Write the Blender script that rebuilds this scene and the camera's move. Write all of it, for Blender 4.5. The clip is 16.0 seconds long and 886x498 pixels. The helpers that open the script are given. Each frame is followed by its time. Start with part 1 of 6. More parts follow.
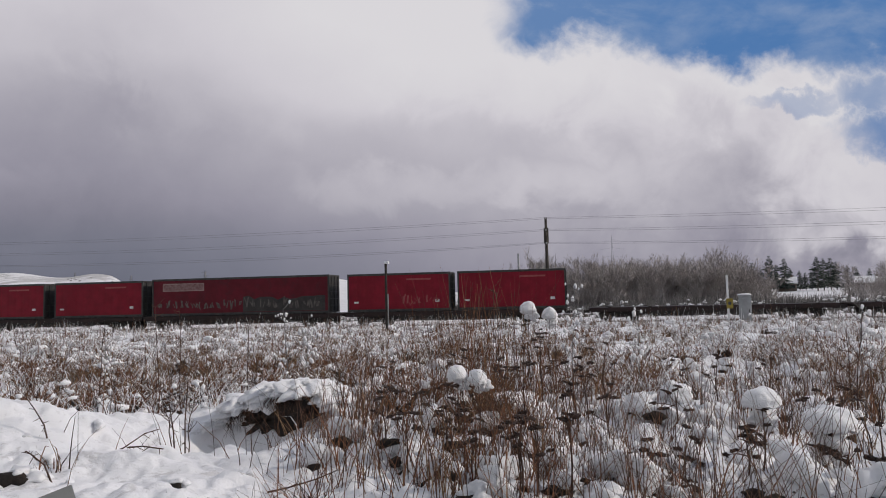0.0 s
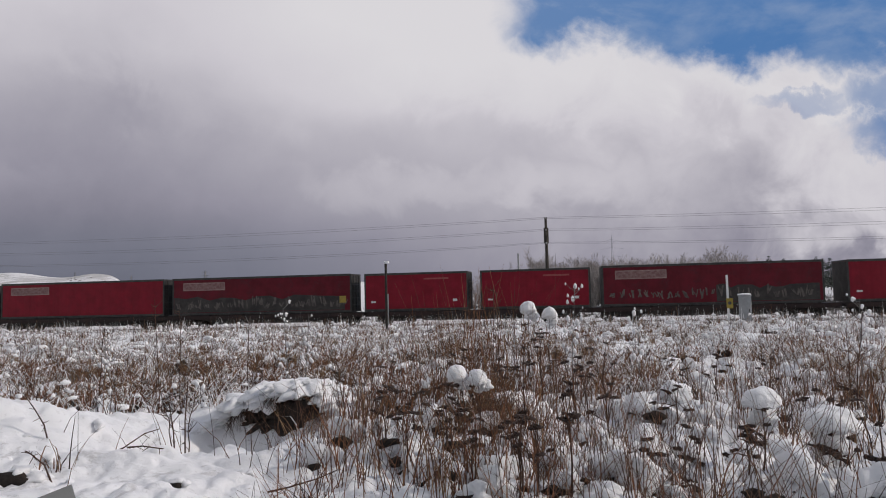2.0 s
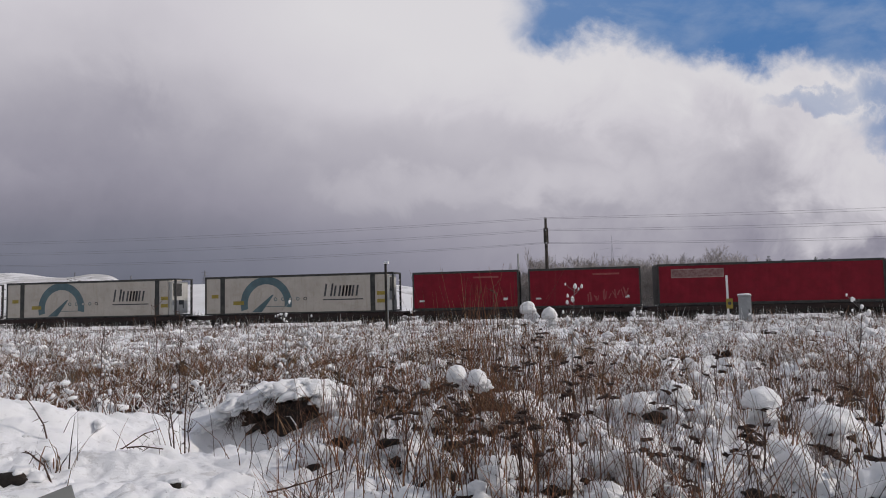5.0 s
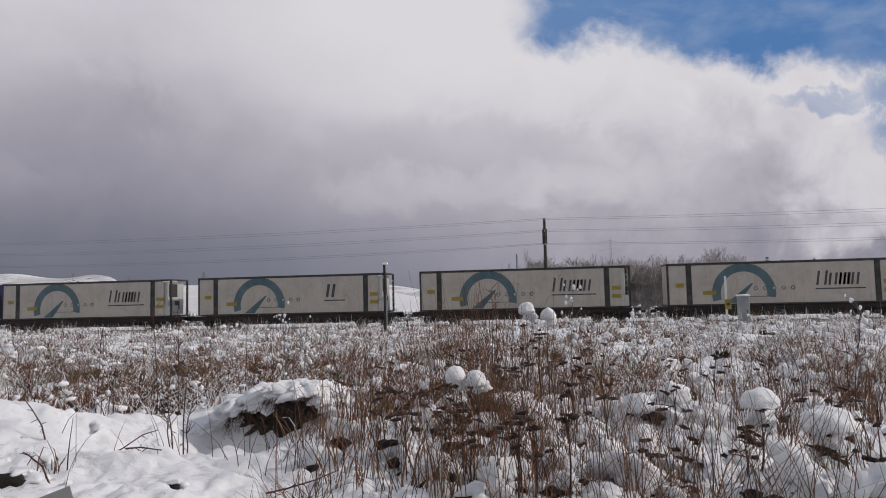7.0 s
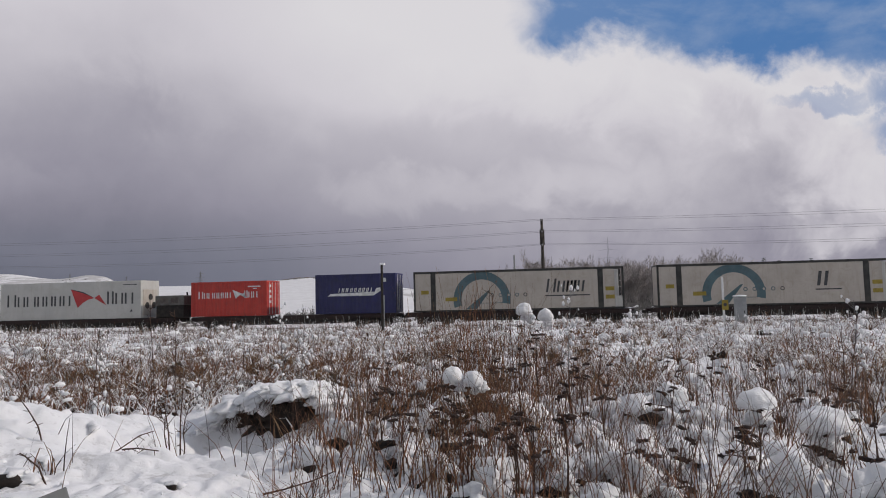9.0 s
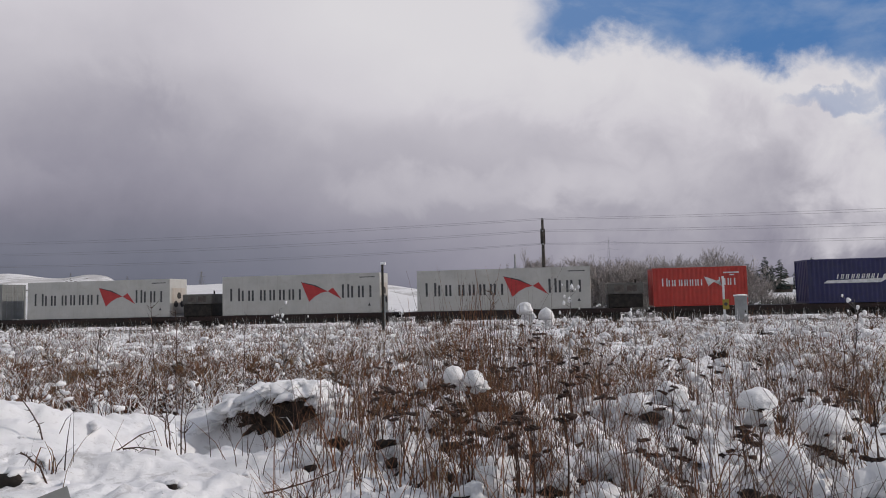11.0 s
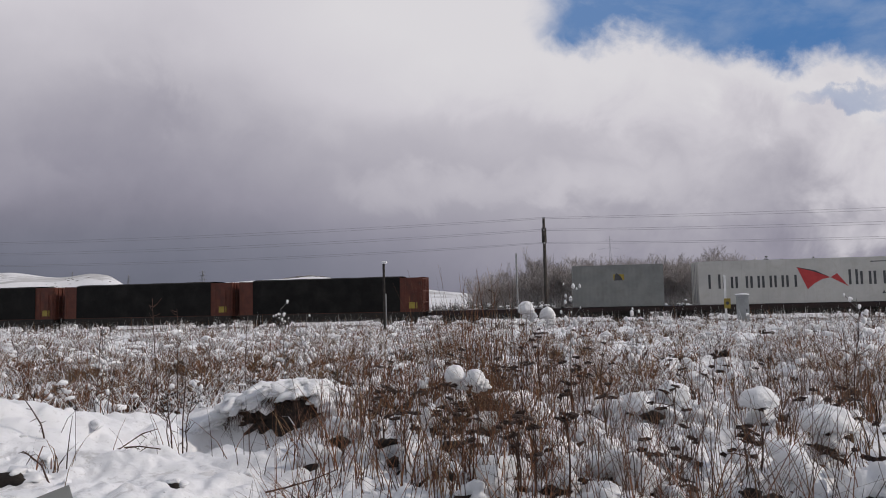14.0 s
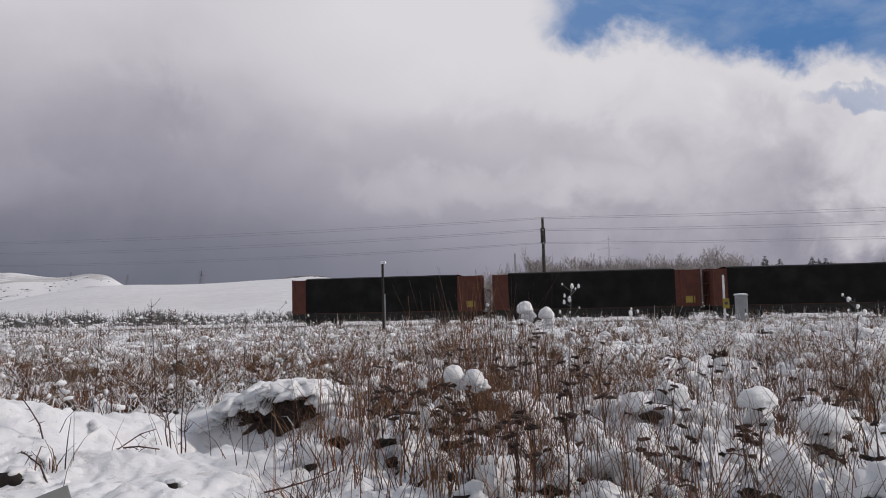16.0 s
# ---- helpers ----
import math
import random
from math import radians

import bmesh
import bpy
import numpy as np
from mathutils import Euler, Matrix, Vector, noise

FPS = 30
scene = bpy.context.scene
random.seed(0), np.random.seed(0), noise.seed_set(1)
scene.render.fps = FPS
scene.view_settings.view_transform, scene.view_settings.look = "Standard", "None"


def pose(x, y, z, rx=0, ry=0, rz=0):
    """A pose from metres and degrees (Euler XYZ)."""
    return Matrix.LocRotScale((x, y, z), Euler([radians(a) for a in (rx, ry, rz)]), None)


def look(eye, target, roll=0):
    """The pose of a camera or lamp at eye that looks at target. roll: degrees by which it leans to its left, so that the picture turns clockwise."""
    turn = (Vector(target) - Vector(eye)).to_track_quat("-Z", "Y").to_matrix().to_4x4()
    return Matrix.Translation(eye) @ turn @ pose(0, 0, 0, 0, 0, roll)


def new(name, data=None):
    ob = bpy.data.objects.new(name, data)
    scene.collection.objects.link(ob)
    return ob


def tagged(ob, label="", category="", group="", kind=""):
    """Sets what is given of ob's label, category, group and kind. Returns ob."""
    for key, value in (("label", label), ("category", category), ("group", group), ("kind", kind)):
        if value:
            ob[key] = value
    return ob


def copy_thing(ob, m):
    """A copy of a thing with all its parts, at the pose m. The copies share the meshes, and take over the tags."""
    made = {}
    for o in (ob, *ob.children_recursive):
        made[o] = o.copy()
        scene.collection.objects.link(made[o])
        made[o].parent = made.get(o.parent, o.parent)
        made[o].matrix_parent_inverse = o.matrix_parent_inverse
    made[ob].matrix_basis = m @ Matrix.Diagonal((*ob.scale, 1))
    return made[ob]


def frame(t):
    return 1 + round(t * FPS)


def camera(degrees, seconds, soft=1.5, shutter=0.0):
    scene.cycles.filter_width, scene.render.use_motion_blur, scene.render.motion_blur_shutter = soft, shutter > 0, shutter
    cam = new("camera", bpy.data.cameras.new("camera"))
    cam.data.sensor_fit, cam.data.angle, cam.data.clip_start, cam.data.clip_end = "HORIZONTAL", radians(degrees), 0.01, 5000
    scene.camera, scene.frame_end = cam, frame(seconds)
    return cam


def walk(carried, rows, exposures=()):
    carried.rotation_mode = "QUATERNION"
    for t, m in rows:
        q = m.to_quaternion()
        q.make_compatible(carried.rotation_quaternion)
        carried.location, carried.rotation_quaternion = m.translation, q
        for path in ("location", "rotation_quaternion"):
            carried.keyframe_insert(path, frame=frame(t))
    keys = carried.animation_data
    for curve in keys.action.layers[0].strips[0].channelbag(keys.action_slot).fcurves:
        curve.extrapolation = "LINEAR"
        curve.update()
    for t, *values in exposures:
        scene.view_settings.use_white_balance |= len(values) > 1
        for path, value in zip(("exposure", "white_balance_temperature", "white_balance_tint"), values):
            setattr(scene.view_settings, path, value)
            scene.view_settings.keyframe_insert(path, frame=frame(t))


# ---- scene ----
# ---------------------------------------------------------------- camera
EYE = Vector((0.0, 0.0, 2.1))
YAW, PITCH, ROLL, LENS = 9.4, 3.9, -1.4, 1200.0   # degrees, degrees, degrees, focal length of a 1568-wide picture


def aim(right=0.0, down=0.0):
    """The camera's pose, turned by small amounts (thousandths of a radian) to the right and down."""
    yaw = radians(-YAW) + right / 1000
    tilt = radians(PITCH) - down / 1000
    way = Vector((math.sin(yaw) * math.cos(tilt), math.cos(yaw) * math.cos(tilt), math.sin(tilt)))
    return look(EYE, EYE + way, ROLL)


cam = camera(66.31, 16.0, soft=1.0)
walk(cam, [(0, aim()), (2, aim(0, 0.2)), (4.0, aim(0.1, 0.2)), (5.2, aim(0.3, -0.2)), (6.5, aim(1.0, -0.8)), (7, aim(2.1, -1.2)),
           (7.5, aim(3.6, -1.8)), (8, aim(4.8, -2.0)), (8.5, aim(5.8, -2.0)), (9, aim(5.9, -2.0)), (10.2, aim(5.4, -1.2)),
           (11.5, aim(4.7, -0.8)), (12, aim(4.6, 0)), (12.5, aim(5.7, -0.3)), (13, aim(4.7, 0)), (13.5, aim(4.1, 0)),
           (14, aim(3.0, 0.2)), (14.5, aim(3.4, 0.3)), (15, aim(3.5, 0.3)), (15.5, aim(4.5, 0.2)), (16, aim(4.6, 0.2))])

# ---------------------------------------------------------------- light
SUN_TO = Vector((0.84, 0.06, 0.51)).normalized()
sun = new("sun", bpy.data.lights.new("sun", "SUN"))
sun.data.energy, sun.data.angle, sun.data.color = 2.1, radians(1.0), (1.0, 0.92, 0.84)
sun.matrix_world = look((60, 15, 60), Vector((60, 15, 60)) - SUN_TO)
scene.view_settings.exposure = 0.0


class Graph:
    """Short hand for a node tree: values or sockets in, sockets out."""

    def __init__(self, tree):
        self.tree = tree
        tree.nodes.clear()

    def node(self, kind):
        return self.tree.nodes.new(kind)

    def put(self, value, socket):
        if isinstance(value, bpy.types.NodeSocket):
            self.tree.links.new(value, socket)
        else:
            socket.default_value = value

    def math(self, op, a, b=0.0, c=0.0):
        n = self.node("ShaderNodeMath")
        n.operation = op
        for value, socket in zip((a, b, c), n.inputs):
            self.put(value, socket)
        return n.outputs[0]

    def smooth(self, value, low, high, out_low=0.0, out_high=1.0):
        n = self.node("ShaderNodeMapRange")
        n.interpolation_type = "SMOOTHSTEP"
        for v, socket in zip((value, low, high, out_low, out_high), n.inputs):
            self.put(v, socket)
        return n.outputs[0]

    def noise(self, vector, scale, detail=4.0, rough=0.55, distortion=0.0):
        n = self.node("ShaderNodeTexNoise")
        if vector is not None:
            self.put(vector, n.inputs["Vector"])
        n.inputs["Scale"].default_value, n.inputs["Detail"].default_value = scale, detail
        n.inputs["Roughness"].default_value, n.inputs["Distortion"].default_value = rough, distortion
        return n.outputs["Fac"]

    def mix(self, fac, a, b):
        n = self.node("ShaderNodeMix")
        n.data_type = "RGBA"
        self.put(fac, n.inputs[0])
        for value, socket in ((a, n.inputs[6]), (b, n.inputs[7])):
            self.put(value if isinstance(value, bpy.types.NodeSocket) else (*value, 1.0)[:4], socket)
        return n.outputs[2]

    def vec(self, x, y, z):
        n = self.node("ShaderNodeCombineXYZ")
        for value, socket in zip((x, y, z), n.inputs):
            self.put(value, socket)
        return n.outputs[0]


world = bpy.data.worlds.new("sky")
scene.world = world
world.use_nodes = True
g = Graph(world.node_tree)
sky = g.node("ShaderNodeTexSky")
sky.sky_type, sky.sun_disc = "NISHITA", False
sky.sun_elevation, sky.sun_rotation = math.asin(SUN_TO.z), math.atan2(SUN_TO.x, SUN_TO.y)
veil = g.smooth(g.noise(None, 2.2, 5.0, 0.6), 0.36, 0.6)
back = g.node("ShaderNodeBackground")
g.put(g.mix(g.math("MULTIPLY", veil, 0.85), sky.outputs[0], (4.85, 4.75, 4.9)), back.inputs[0])
back.inputs[1].default_value = 0.088
g.tree.links.new(back.outputs[0], g.node("ShaderNodeOutputWorld").inputs[0])

# the drifting cloud deck before the camera, a far curved sheet that glows as the sky does


def cloud_material():
    m = bpy.data.materials.new("clouds")
    m.use_nodes = True
    k = Graph(m.node_tree)
    place = k.node("ShaderNodeTexCoord").outputs["Object"]
    xyz = k.node("ShaderNodeSeparateXYZ")
    k.put(place, xyz.inputs[0])
    x, y, z = xyz.outputs
    a = k.math("MULTIPLY", k.math("DIVIDE", x, y), 1.2)      # across, 0 in the middle
    b = k.math("MULTIPLY", k.math("DIVIDE", z, y), 1.2)      # up
    p = k.vec(a, b, 0.0)
    flat = k.vec(k.math("MULTIPLY", a, 0.55), b, 3.0)
    big = k.math("SUBTRACT", k.noise(flat, 3.2, 3.0, 0.5, 0.3), 0.5)
    mid = k.math("SUBTRACT", k.noise(p, 9.0, 5.0, 0.55, 0.4), 0.5)
    fine = k.math("SUBTRACT", k.noise(p, 26.0, 5.0, 0.6, 0.2), 0.5)
    # brightness of the cloud: dark and flat low down to one side, bright and piled up on the other
    side = k.smooth(a, -0.02, -0.60)
    lit = k.math("MULTIPLY_ADD", b, 1.18, 0.322)
    lit = k.math("SUBTRACT", lit, k.math("MULTIPLY", side, k.math("MULTIPLY_ADD", b, 0.20, 0.15)))
    puff = k.smooth(a, -0.1, 0.6)
    lit = k.math("ADD", lit, k.math("MULTIPLY", big, 0.22))
    lit = k.math("ADD", lit, k.math("MULTIPLY", mid, k.math("MULTIPLY_ADD", puff, 0.36, 0.05)))
    lit = k.math("ADD", lit, k.math("MULTIPLY", fine, k.math("MULTIPLY_ADD", puff, 0.06, 0.03)))
    # bright billows to one side
    heap = k.math("MULTIPLY", k.smooth(k.math("ADD", a, k.math("MULTIPLY", mid, 0.3)), 0.45, 0.75), k.smooth(k.math("ADD", b, k.math("MULTIPLY", mid, 0.3)), -0.06, 0.06))
    lit = k.math("MULTIPLY_ADD", heap, 0.15, lit)
    lit = k.math("MULTIPLY_ADD", puff, 0.035, lit)

    def lobe(ca, cb, wa, wb, amount):
        """A soft billow or a shaded hollow in the deck: middle, half widths, brightness."""
        da = k.math("DIVIDE", k.math("SUBTRACT", k.math("MULTIPLY_ADD", mid, 0.30, a), ca), wa)
        db = k.math("DIVIDE", k.math("SUBTRACT", k.math("MULTIPLY_ADD", mid, 0.16, b), cb), wb)
        d = k.math("ADD", k.math("MULTIPLY", da, da), k.math("MULTIPLY", db, db))
        return k.math("MULTIPLY", k.smooth(d, 2.4, 0.0), amount)

    for values in ((-0.70, 0.24, 0.13, 0.08, -0.05), (0.02, 0.18, 0.22, 0.06, -0.06), (-0.05, 0.11, 0.17, 0.03, 0.06), (0.22, 0.11, 0.11, 0.035, 0.07),
                   (0.56, 0.13, 0.10, 0.06, -0.06), (0.60, 0.03, 0.14, 0.05, -0.06), (0.71, 0.10, 0.10, 0.06, 0.06), (0.76, 0.02, 0.10, 0.02, 0.12),
                   (0.20, 0.31, 0.25, 0.07, 0.07), (0.52, 0.29, 0.10, 0.04, 0.08), (0.74, 0.27, 0.10, 0.03, 0.08), (-0.3, 0.33, 0.25, 0.10, 0.04)):
        lit = k.math("ADD", lit, lobe(*values))
    ramp = k.node("ShaderNodeValToRGB")
    e = ramp.color_ramp.elements
    e[0].position, e[0].color = 0.08, (0.080, 0.083, 0.112, 1)
    e[1].position, e[1].color = 0.80, (0.69, 0.672, 0.70, 1)
    for spot, colour in ((0.15, (0.151, 0.150, 0.196, 1)), (0.30, (0.298, 0.286, 0.346, 1)), (0.62, (0.605, 0.582, 0.628, 1))):
        e.new(spot).color = colour
    k.put(lit, ramp.inputs[0])
    # holes in the deck with blue beyond
    edge_up = k.math("ADD", b, k.math("ADD", k.math("MULTIPLY", mid, 0.12), k.math("MULTIPLY", fine, 0.06)))
    edge_up = k.math("MULTIPLY_ADD", k.smooth(a, 0.20, 0.50), 0.046, edge_up)
    edge_side = k.math("ADD", a, k.math("MULTIPLY", mid, 0.12))
    hole = k.math("MULTIPLY", k.smooth(edge_up, 0.340, 0.395), k.smooth(edge_side, 0.06, 0.17))

    def gap(ca, cb, wa, wb, amount):
        da = k.math("DIVIDE", k.math("SUBTRACT", k.math("ADD", a, k.math("MULTIPLY", mid, 0.14)), ca), wa)
        db = k.math("DIVIDE", k.math("SUBTRACT", k.math("ADD", b, k.math("MULTIPLY", fine, 0.10)), cb), wb)
        d = k.math("ADD", k.math("MULTIPLY", da, da), k.math("MULTIPLY", db, db))
        return k.math("MULTIPLY", k.smooth(d, 1.5, 0.0), amount)

    for values in ((0.80, 0.205, 0.10, 0.05, 0.85), (0.64, 0.258, 0.10, 0.022, 0.45), (0.77, 0.275, 0.07, 0.045, 0.75)):
        hole = k.math("MAXIMUM", hole, gap(*values))
    veil = k.smooth(k.noise(flat, 9.0, 6.0, 0.6, 0.3), 0.42, 0.78)
    thin = k.math("MAXIMUM", k.math("MULTIPLY", veil, 0.34), k.math("MULTIPLY", k.smooth(a, 0.48, 0.20), k.smooth(veil, 0.0, 0.7, 0.12, 0.55)))
    blue = k.mix(thin, (0.080, 0.19, 0.42), (0.45, 0.50, 0.60))
    low = k.math("MULTIPLY", k.smooth(b, 0.09, -0.01), k.smooth(a, 0.2, -0.4))
    tone = k.mix(k.math("MULTIPLY", low, 0.45), ramp.outputs[0], (0.185, 0.200, 0.250))
    glow = k.node("ShaderNodeEmission")
    k.put(k.mix(hole, tone, blue), glow.inputs[0])
    glow.inputs[1].default_value = 1.0
    k.tree.links.new(glow.outputs[0], k.node("ShaderNodeOutputMaterial").inputs[0])
    return m


def cloud_sheet():
    verts, faces, nu, nv, radius = [], [], 48, 28, 4300.0
    for j in range(nv + 1):
        el = radians(-16 + 78 * j / nv)
        for i in range(nu + 1):
            az = radians(-74 + 148 * i / nu)
            verts.append((radius * math.sin(az) * math.cos(el), radius * math.cos(az) * math.cos(el), radius * math.sin(el)))
    for j in range(nv):
        for i in range(nu):
            q = j * (nu + 1) + i
            faces.append((q, q + 1, q + nu + 2, q + nu + 1))
    me = bpy.data.meshes.new("cloud_deck")
    me.from_pydata(verts, [], faces)
    me.polygons.foreach_set("use_smooth", [True] * len(faces))
    me.materials.append(cloud_material())
    ob = new("backdrop", me)
    return tagged(ob, "grey and white winter clouds drifting over a patch of blue sky", "sky", kind="structure")


clouds = cloud_sheet()

# ---------------------------------------------------------------- materials


def surface(name, low, high, scale=4.0, rough=0.7, metal=0.0, bump=0.15, bump_scale=40.0, dirt=None, dirt_amount=0.0, dirt_scale=1.5,
            per_piece=0.0, sheen=0.5, streak=0.0):
    """A painted or natural surface: two tones in a two-scale grain, patches of dirt, fine relief."""
    m = bpy.data.materials.new(name)
    m.use_nodes = True
    k = Graph(m.node_tree)
    place = k.node("ShaderNodeTexCoord").outputs["Object"]
    grain = k.noise(place, scale, 6.0, 0.6)
    colour = k.mix(k.smooth(grain, 0.3, 0.7), low, high)
    fine = k.noise(place, bump_scale, 5.0, 0.65)
    colour = k.mix(k.math("MULTIPLY", k.smooth(fine, 0.45, 0.75), 0.25), colour, low)
    if dirt:
        patch = k.smooth(k.noise(place, dirt_scale, 7.0, 0.7, 0.6), 0.48, 0.72)
        colour = k.mix(k.math("MULTIPLY", patch, dirt_amount), colour, dirt)
    if streak:
        thin = k.node("ShaderNodeMapping")
        thin.inputs["Scale"].default_value = (5.0, 5.0, 0.25)
        k.put(place, thin.inputs["Vector"])
        run = k.smooth(k.noise(thin.outputs[0], 1.0, 6.0, 0.65), 0.5, 0.75)
        colour = k.mix(k.math("MULTIPLY", run, streak), colour, dirt)
    if per_piece:
        island = k.node("ShaderNodeNewGeometry").outputs["Random Per Island"]
        colour = k.mix(k.math("MULTIPLY", island, per_piece), colour, low)
    b = k.node("ShaderNodeBsdfPrincipled")
    k.put(colour, b.inputs["Base Color"])
    k.put(k.smooth(fine, 0.2, 0.8, rough - 0.1, min(1.0, rough + 0.1)), b.inputs["Roughness"])
    b.inputs["Metallic"].default_value = metal
    b.inputs["Specular IOR Level"].default_value = sheen
    n = k.node("ShaderNodeBump")
    n.inputs["Strength"].default_value, n.inputs["Distance"].default_value = bump, 0.02
    k.put(fine, n.inputs["Height"])
    k.put(n.outputs[0], b.inputs["Normal"])
    k.tree.links.new(b.outputs[0], k.node("ShaderNodeOutputMaterial").inputs[0])
    return m


def snow_material(name, tint=(0.85, 0.845, 0.86), litter=0.0, pasture=False):
    m = bpy.data.materials.new(name)
    m.use_nodes = True
    k = Graph(m.node_tree)
    place = k.node("ShaderNodeNewGeometry").outputs["Position"]
    coarse = k.noise(place, 1.7, 6.0, 0.6)
    fine = k.noise(place, 22.0, 6.0, 0.7)
    colour = k.mix(k.smooth(coarse, 0.3, 0.7), [c * 0.94 for c in tint], tint)
    if litter:
        # bare soil and flattened grass that show through the thin snow
        bare = k.smooth(k.noise(place, 1.5, 9.0, 0.75, 0.8), 0.56, 0.61)
        flecks = k.smooth(k.noise(place, 15.0, 6.0, 0.7), 0.58, 0.66)
        bare = k.math("MULTIPLY", k.math("MAXIMUM", bare, k.math("MULTIPLY", flecks, 0.6)), litter)
        colour = k.mix(bare, colour, (0.085, 0.055, 0.035))
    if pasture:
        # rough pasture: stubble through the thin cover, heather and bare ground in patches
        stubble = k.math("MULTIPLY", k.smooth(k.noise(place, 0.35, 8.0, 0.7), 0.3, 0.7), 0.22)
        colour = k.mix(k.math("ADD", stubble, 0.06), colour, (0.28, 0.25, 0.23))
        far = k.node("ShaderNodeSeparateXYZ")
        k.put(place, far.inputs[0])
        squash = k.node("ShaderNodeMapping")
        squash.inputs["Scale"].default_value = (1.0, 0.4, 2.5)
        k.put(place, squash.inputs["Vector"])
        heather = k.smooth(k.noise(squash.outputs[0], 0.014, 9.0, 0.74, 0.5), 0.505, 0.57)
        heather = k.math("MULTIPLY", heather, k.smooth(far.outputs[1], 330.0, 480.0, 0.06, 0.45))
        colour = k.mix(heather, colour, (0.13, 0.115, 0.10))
    b = k.node("ShaderNodeBsdfPrincipled")
    k.put(colour, b.inputs["Base Color"])
    b.inputs["Roughness"].default_value = 0.75
    b.inputs["Specular IOR Level"].default_value = 0.25
    n = k.node("ShaderNodeBump")
    n.inputs["Strength"].default_value, n.inputs["Distance"].default_value = 0.5, 0.03
    k.put(k.math("ADD", fine, k.math("MULTIPLY", k.noise(place, 90.0, 3.0, 0.6), 0.3)), n.inputs["Height"])
    k.put(n.outputs[0], b.inputs["Normal"])
    k.tree.links.new(b.outputs[0], k.node("ShaderNodeOutputMaterial").inputs[0])
    return m


SNOW = snow_material("snow")
FIELD = snow_material("snow_field", litter=0.9)
DRIFT = snow_material("snow_drift", litter=0.25)
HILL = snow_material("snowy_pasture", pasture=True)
# bare earth, and the dark lumps that imitate shade in gaps under snow
SOIL_AND_GAP = surface("soil_and_gap_shade", (0.0056, 0.0042, 0.0035), (0.028, 0.0182, 0.0126), 9, 0.95, bump=0.6)
STRAW = surface("dead_grass", (0.156, 0.0864, 0.0432), (0.396, 0.246, 0.132), 3, 0.8, per_piece=0.8, bump=0.0)
RUSSET = surface("russet_grass", (0.132, 0.0504, 0.024), (0.336, 0.15, 0.066), 3, 0.8, per_piece=0.8, bump=0.0)
STALK = surface("dead_stalk", (0.034, 0.016, 0.010), (0.14, 0.066, 0.038), 6, 0.8, per_piece=0.8, bump=0.0)
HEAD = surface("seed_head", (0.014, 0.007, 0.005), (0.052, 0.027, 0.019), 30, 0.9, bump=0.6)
BARK = surface("frosted_bark", (0.10, 0.085, 0.075), (0.30, 0.28, 0.27), 2.5, 0.9, per_piece=0.6, bump=0.0)
TWIG = surface("frosted_twig", (0.24, 0.208, 0.195), (0.56, 0.52, 0.505), 0.5, 0.9, per_piece=0.7, bump=0.0)
DARKSCRUB = surface("dark_frosted_scrub", (0.07, 0.062, 0.055), (0.30, 0.29, 0.28), 1.1, 0.9, per_piece=0.8, bump=0.0)
SCRUB = surface("frosted_scrub", (0.12, 0.115, 0.11), (0.50, 0.50, 0.50), 1.1, 0.9, per_piece=0.9, bump=0.0)
NEEDLE = surface("conifer_needle", (0.02, 0.03, 0.024), (0.06, 0.075, 0.06), 1.5, 0.85, per_piece=0.6, bump=0.0)
RED = surface("red_curtain", (0.1546, 0.004193, 0.01364), (0.2136, 0.006588, 0.02), 1.2, 0.5, bump=0.05, dirt=(0.09091, 0.005989, 0.01273), dirt_amount=0.35, streak=0.15, sheen=0.2)
DARKRED = surface("dull_red_curtain", (0.08387, 0.004844, 0.01049), (0.122, 0.006661, 0.01615), 1.2, 0.55, bump=0.05, dirt=(0.04575, 0.01817, 0.02261), dirt_amount=0.5, sheen=0.2)
DARKPANEL = surface("dark_panel", (0.01364, 0.01116, 0.01054), (0.0372, 0.031, 0.02852), 1.6, 0.7, dirt=(0.0682, 0.062, 0.0558), dirt_amount=0.5)
SPRAY = surface("faded_spray_paint", (0.06, 0.0475, 0.04324), (0.13, 0.114, 0.1012), 3, 0.7, dirt=(0.05, 0.0285, 0.0276), dirt_amount=0.9, dirt_scale=2.5)
BLACK = surface("black_frame", (0.012, 0.012, 0.012), (0.04, 0.038, 0.035), 3, 0.55, dirt=(0.08, 0.07, 0.06), dirt_amount=0.4)
CREAM = surface("cream_panel", (0.391, 0.3476, 0.3042), (0.4692, 0.4279, 0.3833), 0.8, 0.45, bump=0.03, dirt=(0.2815, 0.2292, 0.1738), dirt_amount=0.45, streak=0.5)
WHITE = surface("white_panel", (0.4199, 0.4115, 0.3915), (0.5007, 0.4914, 0.4715), 0.7, 0.45, bump=0.03, dirt=(0.323, 0.2957, 0.2477), dirt_amount=0.35, streak=0.35)
TEAL = surface("teal_print", (0.04991, 0.09488, 0.1134), (0.07843, 0.1391, 0.1601), 1.2, 0.5, dirt=(0.1426, 0.1328, 0.1334), dirt_amount=0.4)
INK = surface("dark_print", (0.025, 0.025, 0.03), (0.06, 0.06, 0.065), 3, 0.5)
SCARLET = surface("scarlet_print", (0.36, 0.021, 0.024), (0.4464, 0.035, 0.036), 2, 0.5)
ORANGE = surface("red_container_paint", (0.3678, 0.02476, 0.01763), (0.456, 0.0389, 0.02565), 1.2, 0.45, bump=0.04, dirt=(0.1838, 0.03536, 0.02404), dirt_amount=0.4, streak=0.35)
